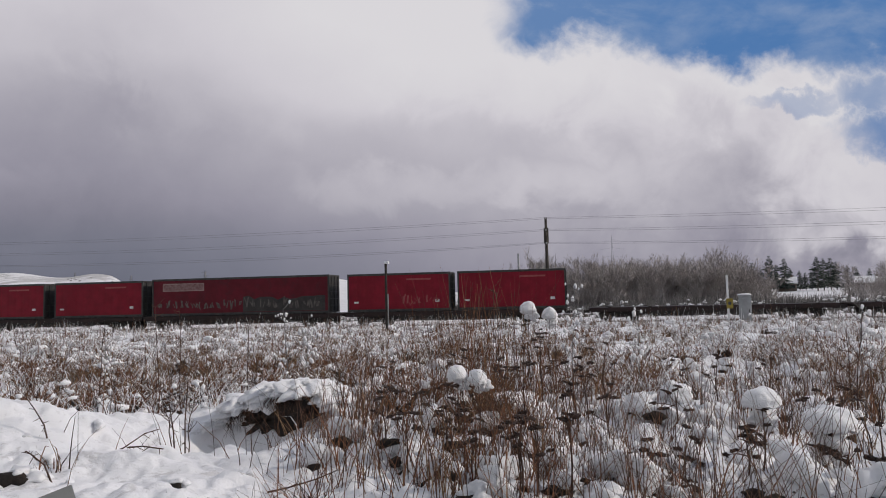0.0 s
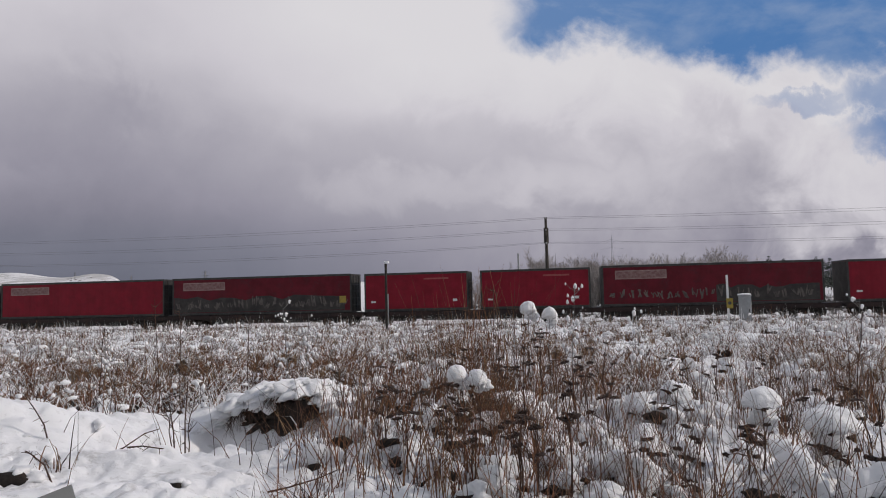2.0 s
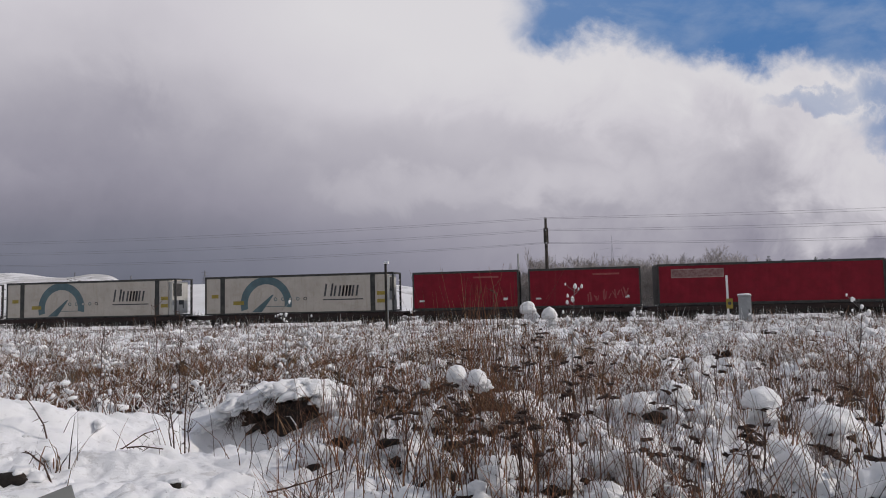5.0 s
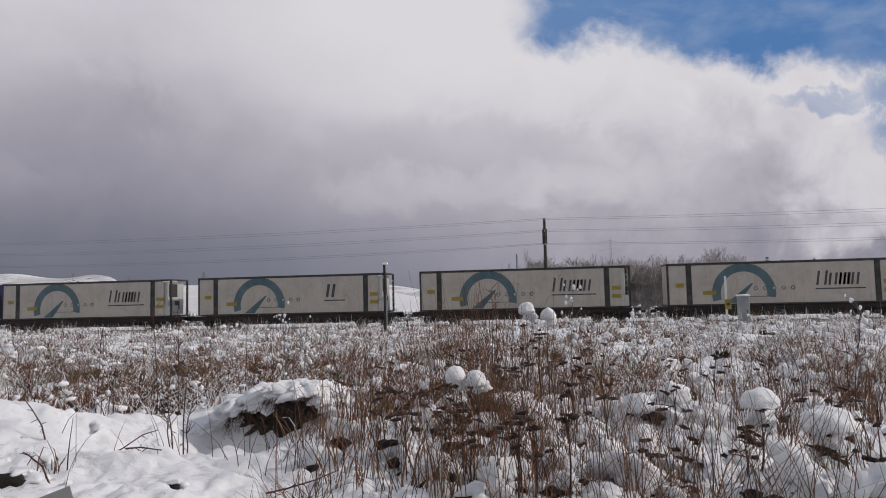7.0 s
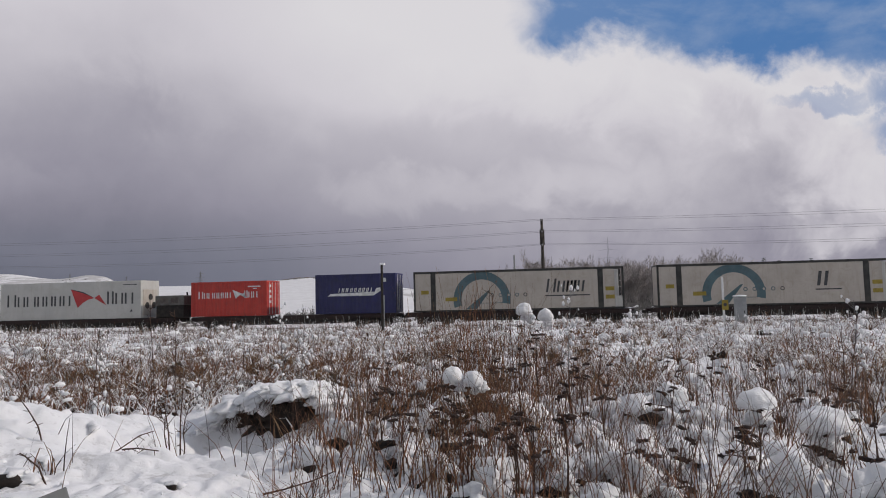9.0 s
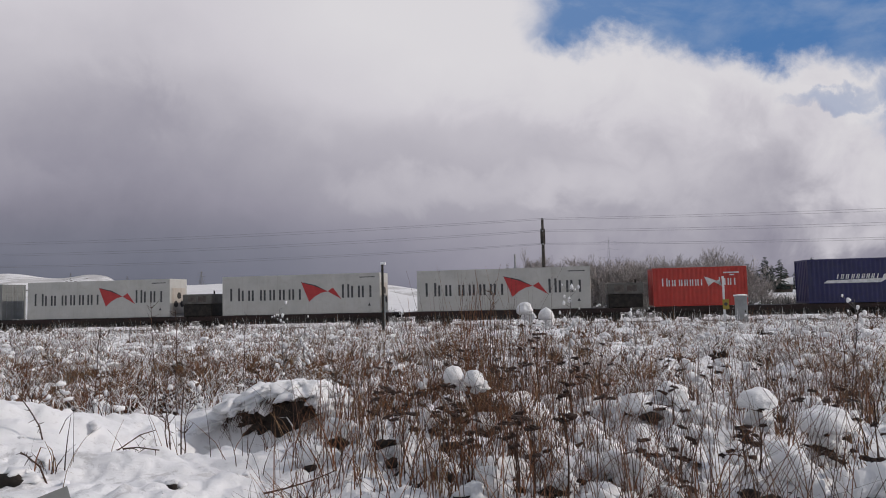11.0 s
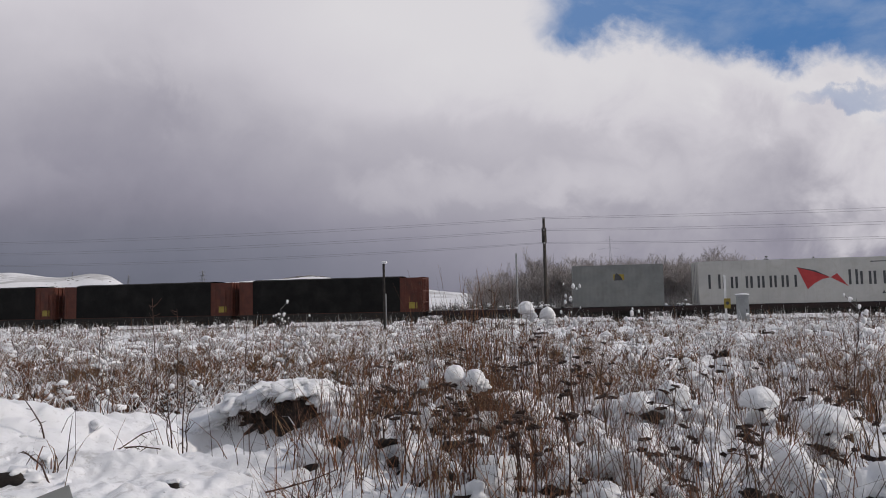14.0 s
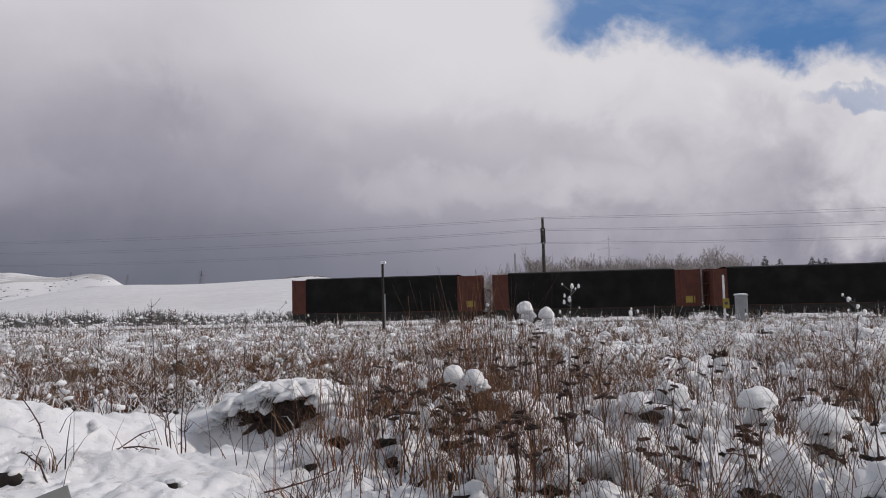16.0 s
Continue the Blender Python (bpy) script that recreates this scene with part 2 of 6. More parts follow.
NAVY = surface("navy_container_paint", (0.007879, 0.008485, 0.0606), (0.01454, 0.01515, 0.09086), 1.2, 0.45, bump=0.04, dirt=(0.02424, 0.02424, 0.04848), dirt_amount=0.5, streak=0.4)
GREY = surface("grey_container_paint", (0.1605, 0.1647, 0.1605), (0.2111, 0.2154, 0.2069), 1.0, 0.5, bump=0.04, dirt=(0.1182, 0.1098, 0.1014), dirt_amount=0.4, streak=0.12)
PALE = surface("pale_print", (0.4887, 0.4887, 0.4887), (0.7038, 0.7038, 0.7038), 4, 0.5)
YELLOW = surface("yellow_label", (0.2434, 0.1739, 0.01739), (0.3187, 0.2434, 0.03478), 5, 0.5, dirt=(0.1449, 0.1159, 0.03478), dirt_amount=0.5)
RUST = surface("brown_wagon_paint", (0.07521, 0.01645, 0.008456), (0.1128, 0.0282, 0.0141), 1.6, 0.7, dirt=(0.0329, 0.0141, 0.0094), dirt_amount=0.6, streak=0.6)
TARP = surface("black_tarpaulin", (0.012, 0.0115, 0.0115), (0.019, 0.018, 0.0175), 0.9, 0.88, bump=0.3, bump_scale=9, sheen=0.08, dirt=(0.035, 0.033, 0.031), dirt_amount=0.35, dirt_scale=0.8)
DECK = surface("oxide_deck", (0.013, 0.0055, 0.005), (0.0275, 0.011, 0.009), 2, 0.75, dirt=(0.015, 0.011, 0.01), dirt_amount=0.7)
IRON = surface("dark_running_gear", (0.0084, 0.007, 0.0063), (0.0315, 0.0252, 0.021), 5, 0.7, 0.3)
STEEL = surface("rail_steel", (0.10, 0.07, 0.05), (0.25, 0.2, 0.17), 6, 0.5, 0.7)
BALLAST = surface("ballast", (0.12, 0.11, 0.10), (0.35, 0.34, 0.33), 12, 0.95, bump=1.0, bump_scale=25, dirt=(0.8, 0.82, 0.86), dirt_amount=0.75, dirt_scale=2)
TIMBER = surface("weathered_timber", (0.03, 0.0252, 0.0216), (0.084, 0.072, 0.063), 5, 0.9, bump=0.5)
CABLE = surface("cable", (0.14, 0.14, 0.15), (0.2, 0.2, 0.21), 5, 0.6)
GALV = surface("galvanised_grey", (0.2592, 0.2664, 0.2736), (0.3456, 0.3528, 0.36), 2, 0.5, 0.2, dirt=(0.18, 0.1728, 0.1584), dirt_amount=0.4)
POSTWHITE = surface("white_post_paint", (0.6, 0.6, 0.6), (0.74, 0.74, 0.74), 4, 0.6)
BRICK = surface("far_house_wall", (0.16, 0.12, 0.10), (0.24, 0.19, 0.16), 3, 0.9)
PANE = surface("window_glass", (0.02, 0.025, 0.03), (0.05, 0.055, 0.06), 3, 0.15)
FADED = surface("faded_red_print", (0.20, 0.03, 0.035), (0.27, 0.06, 0.06), 3, 0.6)
SIGNFILL = surface("worn_pink_sign", (0.13, 0.05, 0.05), (0.24, 0.15, 0.14), 5, 0.6)
STREAKED = surface("pale_sign_print", (0.20, 0.12, 0.11), (0.30, 0.22, 0.20), 3, 0.6)
HOOD = surface("dull_grey_hood", (0.075, 0.07, 0.064), (0.13, 0.124, 0.115), 2, 0.6, dirt=(0.05, 0.045, 0.04), dirt_amount=0.5)

# ---------------------------------------------------------------- building blocks


class Shape:
    """Gathers boxes, tubes and plates into one mesh."""

    def __init__(self):
        self.v, self.f = [], []

    def add(self, verts, faces):
        o = len(self.v)
        self.v += [tuple(p) for p in verts]
        self.f += [tuple(i + o for i in face) for face in faces]
        return self

    def box(self, x0, y0, z0, x1, y1, z1, c=0.0):
        """A box; c cuts its upright and long edges to a chamfer."""
        if c <= 0:
            v = [(x, y, z) for z in (z0, z1) for x, y in ((x0, y0), (x1, y0), (x1, y1), (x0, y1))]
            f = [(0, 3, 2, 1), (4, 5, 6, 7), (0, 1, 5, 4), (1, 2, 6, 5), (2, 3, 7, 6), (3, 0, 4, 7)]
            return self.add(v, f)
        ring = [(x0 + c, y0), (x1 - c, y0), (x1, y0 + c), (x1, y1 - c), (x1 - c, y1), (x0 + c, y1), (x0, y1 - c), (x0, y0 + c)]
        mx, my = (x0 + x1) / 2, (y0 + y1) / 2
        kx, ky = 1 - 2 * c / max(x1 - x0, 1e-6), 1 - 2 * c / max(y1 - y0, 1e-6)
        inner = [(mx + (x - mx) * kx, my + (y - my) * ky) for x, y in ring]
        levels = [(inner, z0), (ring, z0 + c), (ring, z1 - c), (inner, z1)]
        v = [(x, y, z) for r, z in levels for x, y in r]
        f = [tuple(reversed(range(8))), tuple(range(24, 32))]
        for l in range(3):
            for i in range(8):
                j = (i + 1) % 8
                f.append((l * 8 + i, l * 8 + j, l * 8 + 8 + j, l * 8 + 8 + i))
        return self.add(v, f)

    def tube(self, points, radii, sides=6, caps=True):
        points = [Vector(p) for p in points]
        v, f, n = [], [], len(points)
        for i, p in enumerate(points):
            d = points[min(i + 1, n - 1)] - points[max(i - 1, 0)]
            d = d.normalized() if d.length > 1e-9 else Vector((0, 0, 1))
            a = d.cross(Vector((0, 0, 1)) if abs(d.z) < 0.9 else Vector((1, 0, 0))).normalized()
            b = d.cross(a)
            for s in range(sides):
                t = 2 * math.pi * s / sides
                v.append(p + (a * math.cos(t) + b * math.sin(t)) * radii[i])
        for i in range(n - 1):
            for s in range(sides):
                q = (s + 1) % sides
                f.append((i * sides + s, i * sides + q, (i + 1) * sides + q, (i + 1) * sides + s))
        if caps:
            f += [tuple(reversed(range(sides))), tuple(range((n - 1) * sides, n * sides))]
        return self.add(v, f)

    def plate(self, outline, y, depth=0.006):
        """A thin upright plate on a wall that faces -y, from an outline of (x, z), counter-clockwise as seen."""
        n = len(outline)
        v = [(x, y - depth, z) for x, z in outline] + [(x, y, z) for x, z in outline]
        f = [tuple(range(n))] + [(i, i + n, (i + 1) % n + n, (i + 1) % n) for i in range(n)]
        return self.add(v, f)

    def mesh(self, name, material, smooth=False):
        me = bpy.data.meshes.new(name)
        me.from_pydata(self.v, [], self.f)
        if smooth:
            me.polygons.foreach_set("use_smooth", [True] * len(me.polygons))
        me.materials.append(material)
        me.update()
        return me


def part(name, shape, material, parent, label="", smooth=False):
    me = shape if isinstance(shape, bpy.types.Mesh) else shape.mesh(name, material, smooth)
    ob = new(name, me)
    ob.parent = parent
    return tagged(ob, label)


def thing(name, label, category, group="", kind=""):
    return tagged(new(name), label, category, group, kind)


def smoothstep(a, b, x):
    t = min(1.0, max(0.0, (x - a) / (b - a)))
    return t * t * (3 - 2 * t)


def arrays_to_object(name, verts, faces, material, smooth=True):
    """One mesh from arrays of vertices (n, 3) and triangles or quads (m, k)."""
    me = bpy.data.meshes.new(name)
    verts, faces = np.asarray(verts, np.float32), np.asarray(faces, np.int32)
    m, k = faces.shape
    me.vertices.add(len(verts))
    me.vertices.foreach_set("co", verts.ravel())
    me.loops.add(m * k)
    me.loops.foreach_set("vertex_index", faces.ravel())
    me.polygons.add(m)
    me.polygons.foreach_set("loop_start", np.arange(0, m * k, k, dtype=np.int32))
    me.polygons.foreach_set("use_smooth", np.full(m, smooth))
    me.materials.append(material)
    me.update(calc_edges=True)
    return new(name, me)


# ---------------------------------------------------------------- ground
F_Y, TRACK_Y = 47.9, 49.12        # faces of the load, middle of the track


def hill(x, y):
    """Height of the far hills at a place, by the line of their tops seen from the eye."""
    yaw = radians(YAW)
    z = x * -math.sin(yaw) + y * math.cos(yaw)            # depth along the view
    s = x * math.cos(yaw) + y * math.sin(yaw)
    if z < 60:
        return 0.0
    c = 784 + LENS * s / z                                # column
    near = 35 * smoothstep(-120, 270, c) * (1 - smoothstep(560, 800, c)) + 3 * math.sin(c / 70.0)
    far = 30 + 20 * (1 - smoothstep(190, 240, c)) + 9 * (1 - smoothstep(0, 120, c)) + 3 * math.exp(-((c - 165) / 25) ** 2) + 1.2 * math.sin(c / 21.0) + 10 * math.exp(-((c - 540) / 75) ** 2)
    far *= 1 - smoothstep(600, 900, c)
    far += 6 * smoothstep(1250, 1400, c)
    h1 = max(0.0, near + 4) * 340 / LENS * smoothstep(120, 340, z) * (1 - 0.5 * smoothstep(360, 520, z))
    h2 = max(0.0, far) * 900 / LENS * smoothstep(420, 900, z)
    return max(h1, h2)


def ground_base(x, y):
    r = math.hypot(x, y)
    z = 0.75 - 0.22 * smoothstep(6, 12, r) - 0.28 * smoothstep(12, 25, r) - 0.14 * smoothstep(22, 40, y)
    z -= 0.16 * smoothstep(41, 46, y) * (1 - smoothstep(53, 60, y))
    z += 0.40 * math.exp(-((x + 5.5) / 1.1) ** 2 - ((y - 6.2) / 0.8) ** 2)      # smooth drift
    z += 0.30 * math.exp(-((x + 3.2) / 0.75) ** 2 - ((y - 7.9) / 0.6) ** 2)     # broken turf bank
    z -= 0.40 * math.exp(-((x + 3.42) / 0.46) ** 2 - ((y - 6.95) / 0.36) ** 2)  # bare hollow before it
    z += 0.17 * math.exp(-((x - 1.1) / 0.75) ** 2 - ((y - 6.7) / 0.8) ** 2)     # snow heaped over the growth
    z += 0.08 * math.exp(-((x - 2.7) / 0.55) ** 2 - ((y - 6.4) / 0.5) ** 2)
    z += 0.06 * math.exp(-((x + 0.2) / 0.35) ** 2 - ((y - 5.6) / 0.4) ** 2)
    z -= 0.26 * math.exp(-((x + 4.05) / 0.55) ** 2 - ((y - 6.35) / 0.5) ** 2)     # trough in its lee
    z += 0.10 * math.exp(-((x + 3.5) / 0.9) ** 2 - ((y - 5.2) / 0.4) ** 2)
    return z + hill(x, y)


def ground_z(x, y):
    r = math.hypot(x, y)
    z = ground_base(x, y)
    rough = (1 - smoothstep(34, 44, y)) if y > 0 else 1.0
    if y > 53:
        rough = 0.5 * smoothstep(53, 58, y) * (1 - smoothstep(80, 140, y))
    turn = abs((math.degrees(math.atan2(x, y)) + YAW + 180) % 360 - 180)
    seen = (1 - smoothstep(43.5, 47, turn)) * smoothstep(3.2, 4.0, r)
    if 0 < rough and seen < 1:
        z += (1 - seen) * rough * 0.15 * noise.noise((x * 0.55, y * 0.55, 1.7)) * (1 - smoothstep(8, 30, r))
    rough *= seen
    if rough > 0:
        bare = smoothstep(-1.6, -2.6, x / max(r, 1) * 6) * (1 - smoothstep(8.0, 9.5, r))   # smooth drift close by
        n1 = noise.noise((x * 0.55, y * 0.55, 1.7))
        n2 = noise.noise((x * 1.6, y * 1.6, 5.1))
        n3 = abs(noise.noise((x * 3.1, y * 3.1, 9.3)))
        z += rough * (0.15 * n1 + (0.13 - 0.03 * bare) * n2 + (0.17 - 0.06 * bare) * (n3 - 0.2))
        if r < 30:
            n4 = abs(noise.noise((x * 7.3, y * 7.3, 2.2)))
            z += rough * (1 - 0.45 * bare) * (0.075 * (n4 - 0.2) + 0.022 * noise.noise((x * 19, y * 19, 4.2)))
    return z


def build_ground():
    radii = [1.2 * 3 ** (i / 12) for i in range(12)] + [3.6 * (14 / 3.6) ** (i / 240) for i in range(240)] + [14 * (75 / 14) ** (i / 150) for i in range(151)] + [75 * (4400 / 75) ** (i / 80) for i in range(1, 81)]
    angles = [-180 + 6 * i for i in range(23)] + [-47 + 0.23 * i for i in range(392)] + [44 + 6 * i for i in range(1, 23)]
    verts = [(0.0, 0.0, 0.5)]
    for r in radii:
        for a in angles:
            t = radians(a - YAW)
            x, y = r * math.sin(t), r * math.cos(t)
            verts.append((x, y, ground_z(x, y)))
    n = len(angles)
    quads = []
    for j in range(len(radii) - 1):
        for i in range(n):
            k = (i + 1) % n
            quads.append((1 + j * n + i, 1 + j * n + k, 1 + (j + 1) * n + k, 1 + (j + 1) * n + i))
    me = bpy.data.meshes.new("ground")
    me.from_pydata(verts, [], [tuple(reversed(q)) for q in quads] + [(0, 1 + i, 1 + (i + 1) % n) for i in range(n)])
    me.polygons.foreach_set("use_smooth", [True] * len(me.polygons))
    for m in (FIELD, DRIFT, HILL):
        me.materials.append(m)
    kinds = []
    for q in quads:
        x, y, _ = verts[q[0]]
        r = math.hypot(x, y)
        drift = r < 9.0 + 0.8 * noise.noise((x * 0.9, y * 0.9, 3.0)) and -70 < math.degrees(math.atan2(x, y)) < -14
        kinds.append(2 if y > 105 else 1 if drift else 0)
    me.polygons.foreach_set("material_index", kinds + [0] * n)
    return tagged(new("ground", me), "rough meadow under trodden snow, bare grass showing through", "ground", kind="structure")


build_ground()

# ---------------------------------------------------------------- track
def build_track():
    bed = Shape()
    x0, x1, steps = -160.0, 130.0, 58
    for i in range(steps):
        a, b = x0 + (x1 - x0) * i / steps, x0 + (x1 - x0) * (i + 1) / steps
        prof = [(46.4, -0.62), (47.6, -0.17), (50.6, -0.17), (51.9, -0.62)]
        v = [(x, y, z) for x in (a, b) for y, z in prof]
        bed.add(v, [(0, 4, 5, 1), (1, 5, 6, 2), (2, 6, 7, 3)])
    ballast = tagged(new("ballast_bed", bed.mesh("ballast_bed", BALLAST)), "stone ballast of the railway bed half covered by snow", "track bed", kind="structure")
    track = thing("railway_track", "single railway line with rusty rails on snowy timber sleepers", "railway track", kind="structure")
    for y in (TRACK_Y - 0.535, TRACK_Y + 0.535):
        rail = Shape()
        rail.box(x0, y - 0.065, -0.15, x1, y + 0.065, -0.135)
        rail.box(x0, y - 0.010, -0.135, x1, y + 0.010, -0.04)
        rail.box(x0, y - 0.034, -0.04, x1, y + 0.034, 0.0, 0.008)
        part("rail", rail, STEEL, track)
    sleeper = Shape().box(-0.11, -1.06, -0.27, 0.11, 1.06, -0.152, 0.015).mesh("sleeper", TIMBER)
    for i in range(200):
        ob = part("sleeper", sleeper, TIMBER, track)
        ob.location = (-70 + i * 0.62, TRACK_Y, random.uniform(-0.004, 0.004))


build_track()


def track_snow():
    """Snow thrown to the side of the rails and lying on the sleepers."""
    rng, lumps = np.random.default_rng(3), []
    for _ in range(800):
        x, k = rng.uniform(-60, 32), rng.random()
        y = rng.normal(46.6, 0.35) if k < 0.5 else rng.uniform(47.7, 50.5) if k < 0.75 else rng.normal(51.6, 0.4)
        z = -0.2 if 47.6 < y < 50.6 else -0.2 - 0.38 * abs(y - TRACK_Y - (1.5 if y > TRACK_Y else -1.5))
        q = rng.uniform(0.05, 0.17)
        lumps.append((x, y, z - q * 0.1, q * rng.uniform(1.0, 3.0), q, q * rng.uniform(0.3, 0.6), rng.uniform(-0.5, 0.5)))
    tagged(join_blobs("track_snow", lumps, SNOW, 0.45, 2), "broken snow along the rails", "snow", kind="stuff")

# ---------------------------------------------------------------- train
SPEED = 16.9
MOVERS = []                      # (thing, place along the track at the start, height)
DECK_Z = 1.03


def on_track(ob, s, z=0.0):
    ob.matrix_basis = pose(s, TRACK_Y, z)
    MOVERS.append((ob, s, z))
    return ob


def flat_wagon(length, label):
    w = thing("flat_wagon", label, "railway wagon", "wagons of the train")
    h = length / 2
    deck = Shape().box(-h, -1.2, 0.90, h, 1.2, 0.985, 0.01)
    for i in range(int(length / 1.2)):
        x = -h + 0.6 + i * 1.2
        deck.box(x - 0.05, -1.16, 0.78, x + 0.05, 1.16, 0.9)
    part("deck", deck, DECK, w)
    for y in (-1.19, 1.19):
        sill = Shape()
        sill.box(-h, y - 0.03, 0.68, h, y + 0.03, 0.905)
        sill.box(-h, y - 0.08, 0.68, h, y + 0.08, 0.71)
        part("side_sill", sill, DECK, w)
        for i in range(6):
            x = -h + length * (i + 0.5) / 6
            part("container_lock", Shape().box(x - 0.11, y - 0.06, 0.985, x + 0.11, y + 0.06, 1.03, 0.01), IRON, w)
    # solid girder plates, added to block light passing under the deck
    for y in (-1.12, 1.06):
        skirt = Shape()
        skirt.add([(x, yy, z) for yy in (y, y + 0.06) for x, z in ((-h + 3.3, 0.68), (-h + 4.3, 0.34), (h - 4.3, 0.34), (h - 3.3, 0.68))],
                  [(0, 1, 2, 3), (7, 6, 5, 4), (0, 4, 5, 1), (1, 5, 6, 2), (2, 6, 7, 3), (3, 7, 4, 0)])
        part("fishbelly_girder", skirt, IRON, w)
    belly = Shape()
    belly.box(-h + 3.0, -0.16, 0.42, h - 3.0, 0.16, 0.78)
    belly.tube([(-1.3, -0.7, 0.55), (0.2, -0.7, 0.55)], [0.2, 0.2], 10)
    belly.box(0.8, -0.9, 0.40, 1.5, -0.5, 0.75, 0.03)
    part("brake_gear", belly, IRON, w)
    for side in (-1, 1):
        part("coupler", Shape().box(min(side * h, side * (h + 0.42)), -0.09, 0.62, max(side * h, side * (h + 0.42)), 0.09, 0.82, 0.02), IRON, w)
        bogie = new("bogie")
        bogie.parent = w
        bogie.location = (side * (h - 2.0), 0, 0)
        for y in (-0.86, 0.86):
            fr = Shape()
            fr.box(-1.25, y - 0.07, 0.48, 1.25, y + 0.07, 0.62, 0.02)
            fr.box(-0.4, y - 0.09, 0.28, 0.4, y + 0.09, 0.5, 0.03)
            for ax in (-0.88, 0.88):
                fr.box(ax - 0.16, y - 0.1, 0.26, ax + 0.16, y + 0.1, 0.52, 0.03)
            part("bogie_frame", fr, IRON, bogie)
        for ax in (-0.88, 0.88):
            wheel = Shape()
            for y in (-0.535, 0.535):
                out = 1 if y > 0 else -1
                wheel.tube([(0, y - out * 0.05, 0), (0, y - out * 0.03, 0), (0, y - out * 0.03, 0), (0, y + out * 0.07, 0)], [0.45, 0.45, 0.42, 0.415], 20)
            wheel.tube([(0, -0.9, 0), (0, 0.9, 0)], [0.07, 0.07], 8)
            ws = part("wheelset", wheel, IRON, bogie)
            ws.location = (ax, 0, 0.42)
    return w


def frame_shape(length, height, post=0.16, rail=0.13, out=0.0):
    s, h, d = Shape(), length / 2, 1.219 + out
    for x in (-h, h - post):
        for y in (-d, d - post):
            s.box(x, y, 0, x + post, y + post, height)
    for y in (-d, d - rail):
        for z in (0, height - rail):
            s.box(-h + post, y, z, h - post, y + rail, z + rail)
    for x in (-h, h - rail):
        for z in (0, height - rail):
            s.box(x, -d + post, z, x + rail, d - post, z + rail)
    return s


def corrugated(length, height, pitch=0.28, depth=0.026, skin=0.012):
    """Four ribbed walls with a roof and a floor, just inside the frame."""
    s, h, d = Shape(), length / 2 - 0.02, 1.219 - skin

    def wall(a, b, normal):
        a, b, normal = Vector(a), Vector(b), Vector(normal)
        run = (b - a).length
        n = max(1, int(run / pitch))
        pts = []
        for i in range(n):
            for f, q in ((0.0, 0), (0.25, 0), (0.5, 1), (0.75, 1)):
                pts.append(a + (b - a) * ((i + f) / n) - normal * depth * q)
        pts.append(b)
        v = [(p.x, p.y, z) for z in (0.08, height - 0.06) for p in pts]
        m = len(pts)
        s.add(v, [(i, i + 1, m + i + 1, m + i) for i in range(m - 1)])

    wall((-h, -d, 0), (h, -d, 0), (0, -1, 0))
    wall((h, -d, 0), (h, d, 0), (1, 0, 0))
    wall((h, d, 0), (-h, d, 0), (0, 1, 0))
    wall((-h, d, 0), (-h, -d, 0), (-1, 0, 0))
    s.box(-h, -d, height - 0.07, h, d, height - 0.03)
    s.box(-h, -d, 0.04, h, d, 0.09)
    return s


def doors(parent, length, height, paint, fittings, side=1):
    x = side * (length / 2)
    for y in (-1, 1):
        lo, hi = (0.02, 1.06) if y > 0 else (-1.06, -0.02)
        leaf = Shape().box(min(x, x - side * 0.05), lo, 0.13, max(x, x - side * 0.05), hi, height - 0.13, 0.012)
        for z in (0.3, 0.8, 1.3, 1.8, 2.2):
            if z < height - 0.3:
                leaf.box(min(x, x + side * 0.02), lo + 0.08, z, max(x, x + side * 0.02), hi - 0.08, z + 0.22, 0.008)
        door = part("door", leaf, paint, parent)
        for yy in (lo + 0.25, hi - 0.25):
            part("lock_rod", Shape().tube([(x + side * 0.045, yy, 0.1), (x + side * 0.045, yy, height - 0.1)], [0.018, 0.018], 6), fittings, door)


def letters(row_x, z0, widths, height, y, gap=0.08, lean=0.0, stroke=0.075, first=1.0):
    """A row of plain marks in place of lettering."""
    s, x = Shape(), row_x
    for i, w in enumerate(widths):
        hh = height * (first if i == 0 else 1.0)
        for a, b in ((x, x + stroke), (x + w - stroke, x + w)):
            s.plate([(a, z0), (b, z0), (b + lean * hh, z0 + hh), (a + lean * hh, z0 + hh)], y)
        x += w + gap
    return s


